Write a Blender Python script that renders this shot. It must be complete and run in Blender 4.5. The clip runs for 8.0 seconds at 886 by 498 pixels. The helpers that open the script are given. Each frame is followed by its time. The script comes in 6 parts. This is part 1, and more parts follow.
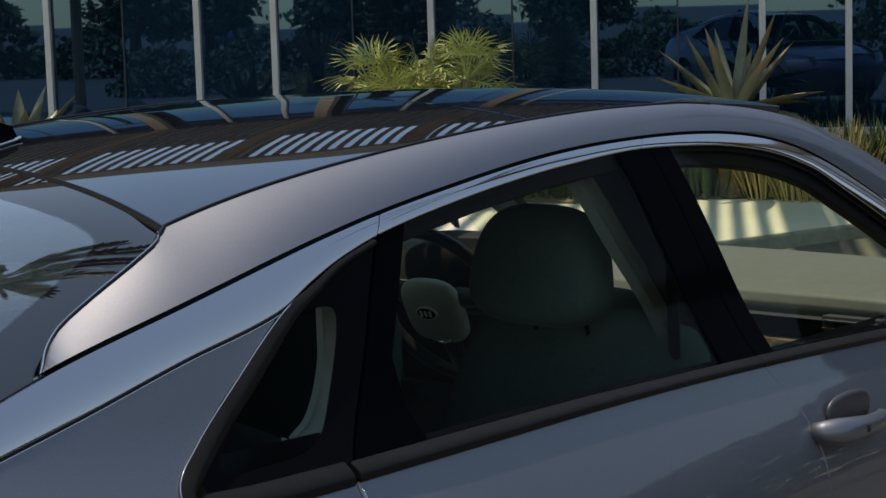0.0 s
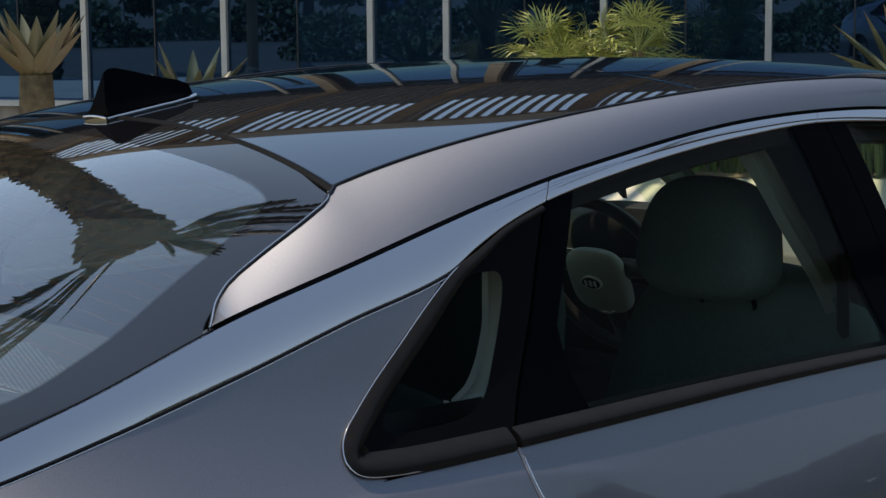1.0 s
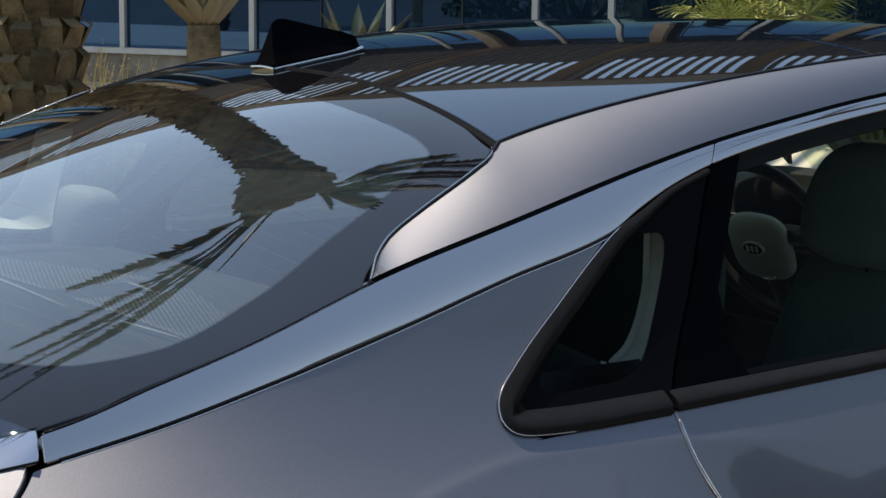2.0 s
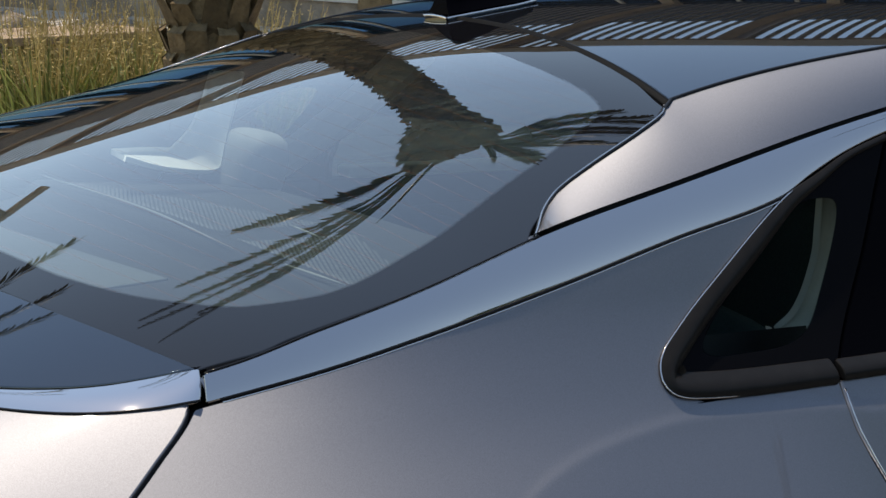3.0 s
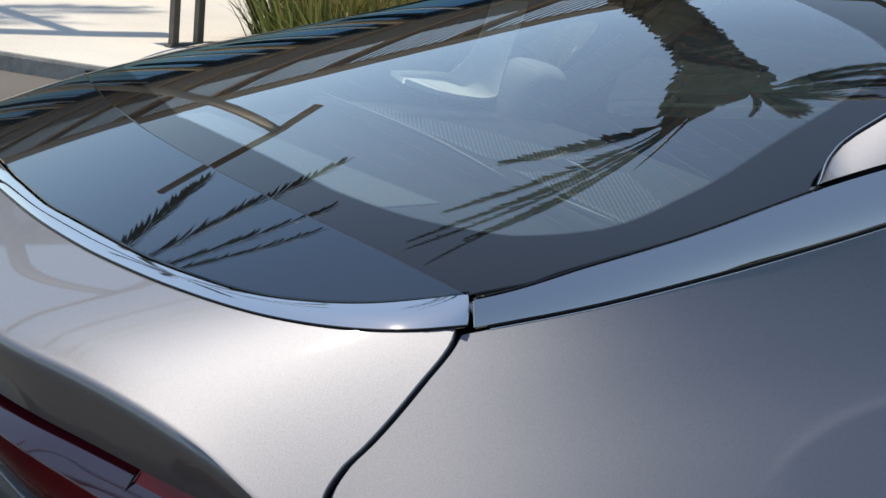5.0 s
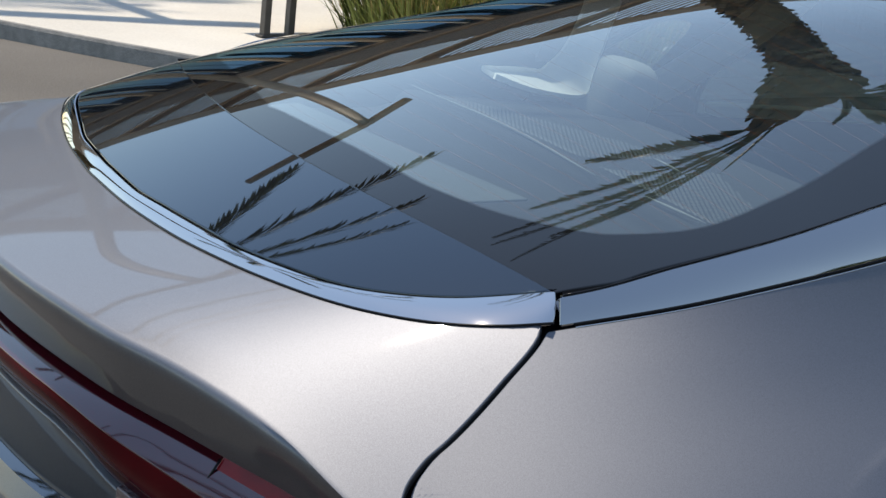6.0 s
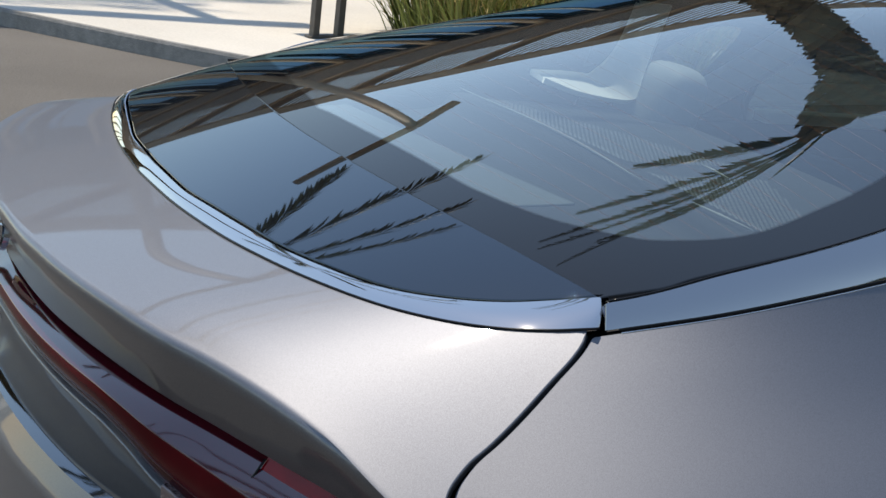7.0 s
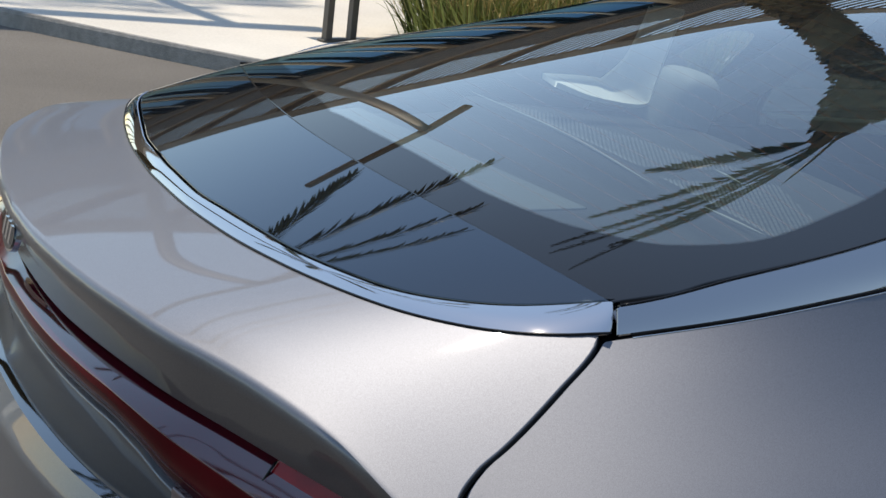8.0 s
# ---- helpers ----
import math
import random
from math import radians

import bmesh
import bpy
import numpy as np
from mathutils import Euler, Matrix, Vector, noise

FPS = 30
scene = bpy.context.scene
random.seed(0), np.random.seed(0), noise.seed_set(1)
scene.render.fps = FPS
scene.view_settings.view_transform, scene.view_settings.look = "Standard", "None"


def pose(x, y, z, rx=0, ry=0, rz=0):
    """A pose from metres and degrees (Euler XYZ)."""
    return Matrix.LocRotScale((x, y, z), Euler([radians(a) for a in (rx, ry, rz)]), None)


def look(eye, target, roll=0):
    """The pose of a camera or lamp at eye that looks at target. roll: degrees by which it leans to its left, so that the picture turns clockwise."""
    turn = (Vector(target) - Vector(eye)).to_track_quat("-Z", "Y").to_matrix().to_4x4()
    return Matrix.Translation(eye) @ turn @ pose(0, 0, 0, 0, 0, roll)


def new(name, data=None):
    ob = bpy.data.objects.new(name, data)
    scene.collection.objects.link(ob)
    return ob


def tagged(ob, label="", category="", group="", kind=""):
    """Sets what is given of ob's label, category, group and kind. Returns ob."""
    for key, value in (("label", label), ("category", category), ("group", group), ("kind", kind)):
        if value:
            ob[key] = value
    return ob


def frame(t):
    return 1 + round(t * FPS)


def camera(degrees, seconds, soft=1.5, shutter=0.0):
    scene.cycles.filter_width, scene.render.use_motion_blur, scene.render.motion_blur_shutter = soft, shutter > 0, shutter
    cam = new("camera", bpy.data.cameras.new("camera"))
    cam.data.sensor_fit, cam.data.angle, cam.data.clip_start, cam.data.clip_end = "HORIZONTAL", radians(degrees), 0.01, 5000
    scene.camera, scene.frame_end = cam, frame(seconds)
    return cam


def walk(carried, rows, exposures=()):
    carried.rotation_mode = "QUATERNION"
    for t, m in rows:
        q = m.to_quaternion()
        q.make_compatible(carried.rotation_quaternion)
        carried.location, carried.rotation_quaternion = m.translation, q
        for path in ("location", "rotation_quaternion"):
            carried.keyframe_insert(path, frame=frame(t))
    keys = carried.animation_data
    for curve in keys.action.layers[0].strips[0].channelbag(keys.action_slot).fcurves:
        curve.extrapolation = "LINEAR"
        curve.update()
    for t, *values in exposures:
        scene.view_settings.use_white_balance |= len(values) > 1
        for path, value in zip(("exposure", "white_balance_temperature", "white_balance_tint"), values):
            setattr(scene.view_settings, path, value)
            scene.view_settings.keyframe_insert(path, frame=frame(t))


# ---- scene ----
cam = camera(26.49, 8.0)
PATH = [
    (0, look((-0.3157, -2.4945, 1.6021), (3.3974, 0.7955, 0.9786), -1.734)),
    (0.5, look((-0.3178, -2.4937, 1.5993), (3.2450, 0.9531, 0.9468), -1.199)),
    (1, look((-0.3170, -2.4881, 1.5968), (3.0861, 1.1085, 0.9012), -0.541)),
    (1.5, look((-0.3172, -2.4843, 1.5945), (2.9316, 1.2433, 0.8524), -0.043)),
    (3, look((-0.3109, -2.4609, 1.5902), (2.4119, 1.6273, 0.6557), 2.100)),
    (3.5, look((-0.3141, -2.4558, 1.5851), (2.2460, 1.7261, 0.6065), 2.789)),
    (4, look((-0.3139, -2.4452, 1.5828), (2.0772, 1.8218, 0.5459), 3.583)),
    (4.5, look((-0.3177, -2.4409, 1.5798), (1.9394, 1.8872, 0.4968), 4.297)),
    (5, look((-0.3206, -2.4390, 1.5820), (1.8013, 1.9433, 0.4451), 4.891)),
    (6.5, look((-0.3232, -2.4329, 1.5802), (1.5275, 2.0611, 0.4060), 6.121)),
    (7, look((-0.3242, -2.4357, 1.5827), (1.4807, 2.0763, 0.4064), 6.278)),
    (7.5, look((-0.3258, -2.4348, 1.5818), (1.4630, 2.0849, 0.4104), 6.436)),
    (8, look((-0.3235, -2.4343, 1.5816), (1.4523, 2.0912, 0.4130), 6.435)),
]
EXPOSURES = [(0.0, 0.40, 7400, 13), (1.6, 0.50, 7400, 13), (3.0, 0.60, 7450, 12), (4.5, 0.52, 7050, 10), (8.0, 0.48, 6950, 10)]
walk(cam, PATH, EXPOSURES)

# ---- world and sun ----
SUN_AZ, SUN_EL = 103.0, 69.0
world = bpy.data.worlds.new("sky")
scene.world = world
world.use_nodes = True
_n = world.node_tree.nodes
_sky = _n.new("ShaderNodeTexSky")
_sky.sky_type = "NISHITA"
_sky.sun_disc = False
_sky.sun_elevation = radians(SUN_EL)
_sky.sun_rotation = radians(90 - SUN_AZ)
_sky.dust_density = 0.12
_sky.air_density = 1.4
_sky.ozone_density = 1.2
_n["Background"].inputs["Strength"].default_value = 0.16
world.node_tree.links.new(_sky.outputs[0], _n["Background"].inputs["Color"])
_sd = Vector((math.cos(radians(SUN_AZ)) * math.cos(radians(SUN_EL)), math.sin(radians(SUN_AZ)) * math.cos(radians(SUN_EL)), math.sin(radians(SUN_EL))))
_sl = bpy.data.lights.new("sun", "SUN")
_sl.energy, _sl.angle, _sl.color = 3.3, radians(0.53), (1.0, 0.935, 0.83)
sun = new("sun", _sl)
sun.matrix_world = look(_sd * 60, (0, 0, 0))


# ---- materials ----
def material(name, color, rough=0.5, metal=0.0, spec=0.5, coat=0.0, coat_rough=0.02, noise_scale=0.0, vary=0.0, bump=0.0, bump_scale=0.0,
             second=0.0, second_scale=1.0, rough_vary=0.0, random_vary=0.0, transmission=0.0, tint2=None):
    """A principled surface whose colour varies at two scales, with fine relief."""
    m = bpy.data.materials.new(name)
    m.use_nodes = True
    nt = m.node_tree
    b = nt.nodes["Principled BSDF"]
    b.inputs["Base Color"].default_value = (*color, 1)
    b.inputs["Roughness"].default_value = rough
    b.inputs["Metallic"].default_value = metal
    b.inputs["Specular IOR Level"].default_value = spec
    b.inputs["Coat Weight"].default_value = coat
    b.inputs["Coat Roughness"].default_value = coat_rough
    b.inputs["Transmission Weight"].default_value = transmission
    if not (vary or bump or second or random_vary):
        return m
    tc = nt.nodes.new("ShaderNodeTexCoord")
    value = None
    for amount, scale in ((vary, noise_scale), (second, second_scale)):
        if not amount:
            continue
        no = nt.nodes.new("ShaderNodeTexNoise")
        no.inputs["Scale"].default_value = scale
        no.inputs["Detail"].default_value = 5
        nt.links.new(tc.outputs["Object"], no.inputs["Vector"])
        mr = nt.nodes.new("ShaderNodeMapRange")
        mr.inputs[1].default_value, mr.inputs[2].default_value = 0.3, 0.7
        mr.inputs[3].default_value, mr.inputs[4].default_value = 1 - amount, 1 + amount
        nt.links.new(no.outputs["Fac"], mr.inputs[0])
        value = mr.outputs[0] if value is None else times(nt, value, mr.outputs[0])
        if rough_vary:
            rr = nt.nodes.new("ShaderNodeMapRange")
            rr.inputs[3].default_value, rr.inputs[4].default_value = rough - rough_vary, rough + rough_vary
            nt.links.new(no.outputs["Fac"], rr.inputs[0])
            nt.links.new(rr.outputs[0], b.inputs["Roughness"])
    if random_vary:
        oi = nt.nodes.new("ShaderNodeNewGeometry")
        mr = nt.nodes.new("ShaderNodeMapRange")
        mr.inputs[3].default_value, mr.inputs[4].default_value = 1 - random_vary, 1 + random_vary
        nt.links.new(oi.outputs["Random Per Island"], mr.inputs[0])
        value = mr.outputs[0] if value is None else times(nt, value, mr.outputs[0])
    if value is not None:
        mx = nt.nodes.new("ShaderNodeVectorMath")
        mx.operation = "SCALE"
        mx.inputs[0].default_value = color
        nt.links.new(value, mx.inputs["Scale"])
        if tint2:
            mix = nt.nodes.new("ShaderNodeMix")
            mix.data_type = "RGBA"
            src = nt.nodes.new("ShaderNodeTexNoise")
            src.inputs["Scale"].default_value = second_scale * 0.7
            nt.links.new(tc.outputs["Object"], src.inputs["Vector"])
            st = nt.nodes.new("ShaderNodeMapRange")
            st.inputs[1].default_value, st.inputs[2].default_value = 0.42, 0.62
            nt.links.new(src.outputs["Fac"], st.inputs[0])
            nt.links.new(st.outputs[0], mix.inputs["Factor"])
            nt.links.new(mx.outputs[0], mix.inputs["A"])
            mix.inputs["B"].default_value = (*tint2, 1)
            nt.links.new(mix.outputs["Result"], b.inputs["Base Color"])
        else:
            nt.links.new(mx.outputs[0], b.inputs["Base Color"])
    if bump:
        no = nt.nodes.new("ShaderNodeTexNoise")
        no.inputs["Scale"].default_value = bump_scale
        no.inputs["Detail"].default_value = 6
        nt.links.new(tc.outputs["Object"], no.inputs["Vector"])
        bp = nt.nodes.new("ShaderNodeBump")
        bp.inputs["Strength"].default_value = bump
        bp.inputs["Distance"].default_value = 0.02
        nt.links.new(no.outputs["Fac"], bp.inputs["Height"])
        nt.links.new(bp.outputs[0], b.inputs["Normal"])
    return m


def times(nt, a, b):
    n = nt.nodes.new("ShaderNodeMath")
    n.operation = "MULTIPLY"
    nt.links.new(a, n.inputs[0])
    nt.links.new(b, n.inputs[1])
    return n.outputs[0]


def pane_material(name, tint, ior=1.5, frit=False, haze=0.0, mirror=(1, 1, 1), double=1.0):
    """Thin tinted glass: it lets light straight through and mirrors by Fresnel; haze is a bluish diffuse film standing
    in for a veil of sky light, frit adds the printed black border and heating wires.
    """
    m = bpy.data.materials.new(name)
    m.use_nodes = True
    nt = m.node_tree
    nt.nodes.clear()
    out = nt.nodes.new("ShaderNodeOutputMaterial")
    clear = nt.nodes.new("ShaderNodeBsdfTransparent")
    clear.inputs[0].default_value = (*tint, 1)
    gloss = nt.nodes.new("ShaderNodeBsdfGlossy")
    gloss.inputs["Roughness"].default_value = 0.0
    gloss.inputs["Color"].default_value = (*mirror, 1)
    fr = nt.nodes.new("ShaderNodeFresnel")
    fr.inputs[0].default_value = ior
    mix = nt.nodes.new("ShaderNodeMixShader")
    nt.links.new(fr.outputs[0], mix.inputs[0])
    nt.links.new(gloss.outputs[0], mix.inputs[2])
    base = clear.outputs[0]
    if haze:
        # sky-blue diffuse colour that imitates a veil of reflected light
        film = nt.nodes.new("ShaderNodeBsdfDiffuse")
        film.inputs[0].default_value = (0.40, 0.66, 0.90, 1)
        no = nt.nodes.new("ShaderNodeTexNoise")
        no.inputs["Scale"].default_value = 5
        ml = nt.nodes.new("ShaderNodeMapRange")
        ml.inputs[3].default_value, ml.inputs[4].default_value = haze * 0.75, haze * 1.25
        nt.links.new(no.outputs["Fac"], ml.inputs[0])
        m0 = nt.nodes.new("ShaderNodeMixShader")
        nt.links.new(ml.outputs[0], m0.inputs[0])
        nt.links.new(base, m0.inputs[1])
        nt.links.new(film.outputs[0], m0.inputs[2])
        base = m0.outputs[0]
    if frit:
        dark = nt.nodes.new("ShaderNodeBsdfDiffuse")
        dark.inputs[0].default_value = (0.004, 0.004, 0.005, 1)
        at = nt.nodes.new("ShaderNodeAttribute")
        at.attribute_name = "border"
        mr = nt.nodes.new("ShaderNodeMapRange")
        mr.inputs[1].default_value, mr.inputs[2].default_value = 0.99, 1.01
        nt.links.new(at.outputs["Fac"], mr.inputs[0])
        # clear glass mirrors at both of its faces, printed glass at one
        faces = nt.nodes.new("ShaderNodeMapRange")
        faces.inputs[3].default_value, faces.inputs[4].default_value = double, 1.0
        nt.links.new(mr.outputs[0], faces.inputs[0])
        nt.links.new(times(nt, fr.outputs[0], faces.outputs[0]), mix.inputs[0])
        m2 = nt.nodes.new("ShaderNodeMixShader")
        nt.links.new(mr.outputs[0], m2.inputs[0])
        wire = nt.nodes.new("ShaderNodeBsdfDiffuse")
        wire.inputs[0].default_value = (0.13, 0.05, 0.02, 1)
        w = nt.nodes.new("ShaderNodeAttribute")
        w.attribute_name = "wire"
        fr2 = nt.nodes.new("ShaderNodeMath")
        fr2.operation = "FRACT"
        nt.links.new(w.outputs["Fac"], fr2.inputs[0])
        lt = nt.nodes.new("ShaderNodeMath")
        lt.operation = "LESS_THAN"
        lt.inputs[1].default_value = 0.013
        nt.links.new(fr2.outputs[0], lt.inputs[0])
        m3 = nt.nodes.new("ShaderNodeMixShader")
        nt.links.new(lt.outputs[0], m3.inputs[0])
        nt.links.new(base, m3.inputs[1])
        nt.links.new(wire.outputs[0], m3.inputs[2])
        nt.links.new(m3.outputs[0], m2.inputs[1])
        nt.links.new(dark.outputs[0], m2.inputs[2])
        base = m2.outputs[0]
    nt.links.new(base, mix.inputs[1])
    nt.links.new(mix.outputs[0], out.inputs[0])
    return m


def paint_material():
    """Grey metallic car paint: flakes under a clear coat."""
    m = material("grey metallic paint", (0.130, 0.134, 0.151), 0.52, 0.85, 0.5, 0.55, 0.03)
    nt = m.node_tree
    b = nt.nodes["Principled BSDF"]
    tc = nt.nodes.new("ShaderNodeTexCoord")
    vo = nt.nodes.new("ShaderNodeTexVoronoi")
    vo.inputs["Scale"].default_value = 1400
    nt.links.new(tc.outputs["Object"], vo.inputs["Vector"])
    mr = nt.nodes.new("ShaderNodeMapRange")
    mr.inputs[3].default_value, mr.inputs[4].default_value = 0.86, 1.14
    nt.links.new(vo.outputs["Color"], mr.inputs[0])
    sc = nt.nodes.new("ShaderNodeVectorMath")
    sc.operation = "SCALE"
    sc.inputs[0].default_value = (0.130, 0.134, 0.151)
    nt.links.new(mr.outputs[0], sc.inputs["Scale"])
    nt.links.new(sc.outputs[0], b.inputs["Base Color"])
    return m


PAINT = paint_material()
BLACK_GLOSS = material("gloss black panel", (0.005, 0.006, 0.008), 0.02, 0, 0.5, 0.0, 0.0)
PILLAR_BLACK = material("deep black pillar gloss", (0.002, 0.002, 0.003), 0.08, 0, 0.004)
BLACK_GLOSS.node_tree.nodes["Principled BSDF"].inputs["Specular Tint"].default_value = (0.70, 0.86, 1.0, 1)
BLACK_GLOSS.node_tree.nodes["Principled BSDF"].inputs["IOR"].default_value = 1.80
BLACK_PLASTIC = material("black plastic", (0.012, 0.012, 0.013), 0.45, 0, 0.4, vary=0.15, noise_scale=30, bump=0.05, bump_scale=600)
RUBBER = material("dark grey window moulding", (0.011, 0.010, 0.0095), 0.34, 0, 0.07, vary=0.15, noise_scale=40, bump=0.04, bump_scale=500)
SEAL = material("satin black rubber seal", (0.008, 0.008, 0.009), 0.26, 0, 0.16)
MATT = material("matt black rubber", (0.006, 0.006, 0.006), 0.55, 0, 0.02)
SHUT = material("dark shut line", (0.008, 0.008, 0.009), 0.7, 0, 0.1)
CHROME = material("satin chrome", (0.54, 0.505, 0.485), 0.035, 1.0)
# same chrome darkened in colour, for the dimmer sky the side strip mirrors
STRIP = material("satin chrome darkened on the side", (0.38, 0.365, 0.365), 0.045, 1.0)
DARK_CHROME = material("dark chrome", (0.14, 0.145, 0.155), 0.04, 1.0)
BRIGHT = material("bright chrome", (0.85, 0.85, 0.86), 0.05, 1.0)
REAR_PANE = pane_material("rear window glass", (0.58, 0.69, 0.70), 1.52, True, 0.010, (1.0, 0.97, 0.925), 1.95)
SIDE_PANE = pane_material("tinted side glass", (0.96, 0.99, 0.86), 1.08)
# darkened copy of the side glass, dims sunlit paving behind the far rear door
SHADE_PANE = pane_material("side glass darkened on the far side", (0.045, 0.06, 0.065), 1.3)
DARK_PANE = pane_material("dark privacy glass", (0.52, 0.58, 0.57), 1.05, True)
FRONT_PANE = pane_material("windscreen glass", (0.80, 0.87, 0.72), 1.02)
# far front door copy, its tint deepened to dim the bright paving beyond
FAR_PANE = pane_material("green side glass dimmed on the far side", (0.50, 0.55, 0.44), 1.05)
CLOTH = material("dark grey seat cloth", (0.034, 0.060, 0.060), 0.85, 0, 0.2, vary=0.2, noise_scale=200, second=0.15, second_scale=6, bump=0.15, bump_scale=900)
# lighter copy of the shelf cloth, stands in for sun on it
SHELF_SUNLIT = material("grey shelf cloth lightened as if sunlit", (0.09, 0.11, 0.114), 0.85, 0, 0.2, vary=0.12, noise_scale=300, second=0.1, second_scale=4, bump=0.1, bump_scale=900)
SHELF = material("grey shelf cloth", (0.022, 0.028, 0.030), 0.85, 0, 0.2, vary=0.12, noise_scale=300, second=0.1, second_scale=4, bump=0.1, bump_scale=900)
DASH = material("grey dashboard plastic", (0.085, 0.097, 0.09), 0.7, 0, 0.3, vary=0.08, noise_scale=60, bump=0.1, bump_scale=700)
# light grey trim, its colour raised to stand in for direct sun
TRIM_LIGHT = material("light grey trim lightened as if sunlit", (0.70, 0.71, 0.66), 0.75, 0, 0.3, vary=0.06, noise_scale=30, bump=0.06, bump_scale=500)
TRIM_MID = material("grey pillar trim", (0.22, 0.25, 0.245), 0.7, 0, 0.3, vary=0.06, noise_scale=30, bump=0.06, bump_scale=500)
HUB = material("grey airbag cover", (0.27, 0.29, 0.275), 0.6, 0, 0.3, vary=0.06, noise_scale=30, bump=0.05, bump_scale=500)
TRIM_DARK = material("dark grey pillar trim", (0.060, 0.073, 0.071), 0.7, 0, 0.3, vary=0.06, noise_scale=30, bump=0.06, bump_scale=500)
ALLOY_TRIM = material("satin silver badge", (0.62, 0.64, 0.63), 0.35, 0.3, 0.5)
GRILLE = material("grey speaker mesh", (0.11, 0.13, 0.135), 0.7, 0, 0.3, random_vary=0.15)
LINER = material("dark headliner cloth", (0.03, 0.033, 0.032), 0.9, vary=0.1, noise_scale=80)
LAMP_RED = material("red tail lamp lens", (0.055, 0.001, 0.003), 0.10, 0, 0.10, 0.0, 0.0, vary=0.25, noise_scale=12)
LAMP_DARK = material("smoked red lamp lens", (0.05, 0.003, 0.008), 0.05, 0, 0.36, 0.0, 0.0)
LAMP_DARK.node_tree.nodes["Principled BSDF"].inputs["IOR"].default_value = 2.0
LAMP_DEEP = material("deep red lamp lens", (0.03, 0.001, 0.003), 0.10, 0, 0.15, vary=0.3, noise_scale=14)
LAMP_BRIGHT = material("bright red lamp lens", (0.15, 0.002, 0.005), 0.08, 0, 0.25, vary=0.3, noise_scale=22)
LAMP_CLEAR = material("clear lamp lens", (0.16, 0.12, 0.12), 0.18, 0.3, 0.5, 0.5, 0.0, bump=0.4, bump_scale=120)
# body grey darkened to imitate the shade inside the handle recess
HANDLE_SHADE = material("dark grey for handle recess shade", (0.06, 0.06, 0.064), 0.45, 0.5, vary=0.1, noise_scale=40)
TYRE = material("black tyre rubber", (0.02, 0.02, 0.02), 0.8, vary=0.2, noise_scale=20, bump=0.2, bump_scale=80)
ALLOY = material("silver alloy wheel", (0.5, 0.5, 0.5), 0.25, 1.0)
ASPHALT = material("grey asphalt", (0.128, 0.115, 0.101), 0.9, 0, 0.3, vary=0.22, noise_scale=90, second=0.16, second_scale=0.7, bump=0.5, bump_scale=160)
CONCRETE = material("pale concrete paving", (0.56, 0.52, 0.46), 0.88, 0, 0.3, vary=0.07, noise_scale=60, second=0.09, second_scale=0.9, bump=0.2, bump_scale=120)
KERB = material("weathered concrete kerb", (0.24, 0.225, 0.205), 0.9, 0, 0.3, vary=0.14, noise_scale=25, second=0.2, second_scale=3, bump=0.3, bump_scale=90)
SOIL = material("brown planting soil", (0.16, 0.11, 0.075), 0.95, vary=0.3, noise_scale=20, bump=0.8, bump_scale=30)
FACADE_GLASS = material("dark blue facade glass", (0.004, 0.012, 0.022), 0.012, 0, 0.5)
_fg = FACADE_GLASS.node_tree
_fp = _fg.nodes["Principled BSDF"]
_fp.inputs["IOR"].default_value = 2.2
_fp.inputs["Specular Tint"].default_value = (0.22, 0.52, 1.0, 1)
_oi = _fg.nodes.new("ShaderNodeObjectInfo")
_fm = _fg.nodes.new("ShaderNodeMapRange")
_fm.inputs[3].default_value, _fm.inputs[4].default_value = 0.35, 1.65
_fs = _fg.nodes.new("ShaderNodeVectorMath")
_fs.operation = "SCALE"
_fs.inputs[0].default_value = (0.004, 0.012, 0.022)
_fg.links.new(_oi.outputs["Random"], _fm.inputs[0])
_fg.links.new(_fm.outputs[0], _fs.inputs["Scale"])
_fg.links.new(_fs.outputs[0], _fp.inputs["Base Color"])
MULLION = material("pale grey aluminium", (0.46, 0.45, 0.43), 0.45, 0.2, vary=0.08, noise_scale=4)
TAN = material("tan painted steel", (0.30, 0.235, 0.17), 0.6, 0.0, 0.4, vary=0.12, noise_scale=5, second=0.1, second_scale=0.8)
SLAT = material("brown grey canopy slat", (0.23, 0.20, 0.165), 0.6, vary=0.15, noise_scale=4)
DARK_METAL = material("dark blue grey metal", (0.022, 0.026, 0.033), 0.5, 0.3, vary=0.15, noise_scale=6)
BENCH_STEEL = material("brown grey painted steel", (0.12, 0.105, 0.09), 0.55, 0.3, vary=0.15, noise_scale=9, bump=0.1, bump_scale=80)
BENCH_WOOD = material("weathered brown timber", (0.26, 0.19, 0.125), 0.7, vary=0.3, noise_scale=12, bump=0.3, bump_scale=60)
LEAF = material("green leaves", (0.050, 0.085, 0.022), 0.55, 0, 0.4, random_vary=0.45, vary=0.15, noise_scale=2)
LEAF_DARK = material("dark green tree leaves", (0.075, 0.110, 0.050), 0.6, 0, 0.3, random_vary=0.5)
FAN_LEAF = material("yellow green fan palm leaves", (0.30, 0.32, 0.08), 0.45, 0, 0.5, random_vary=0.4)
ALOE_LEAF = material("olive succulent leaf", (0.115, 0.128, 0.070), 0.45, 0, 0.5, vary=0.3, noise_scale=4, second=0.2, second_scale=2, tint2=(0.16, 0.12, 0.065))
GRASS_BLADE = material("green grass blades", (0.16, 0.18, 0.04), 0.55, 0, 0.4, random_vary=0.5)
GRASS_SEED = material("straw seed heads", (0.42, 0.31, 0.12), 0.7, 0, 0.3, random_vary=0.4)
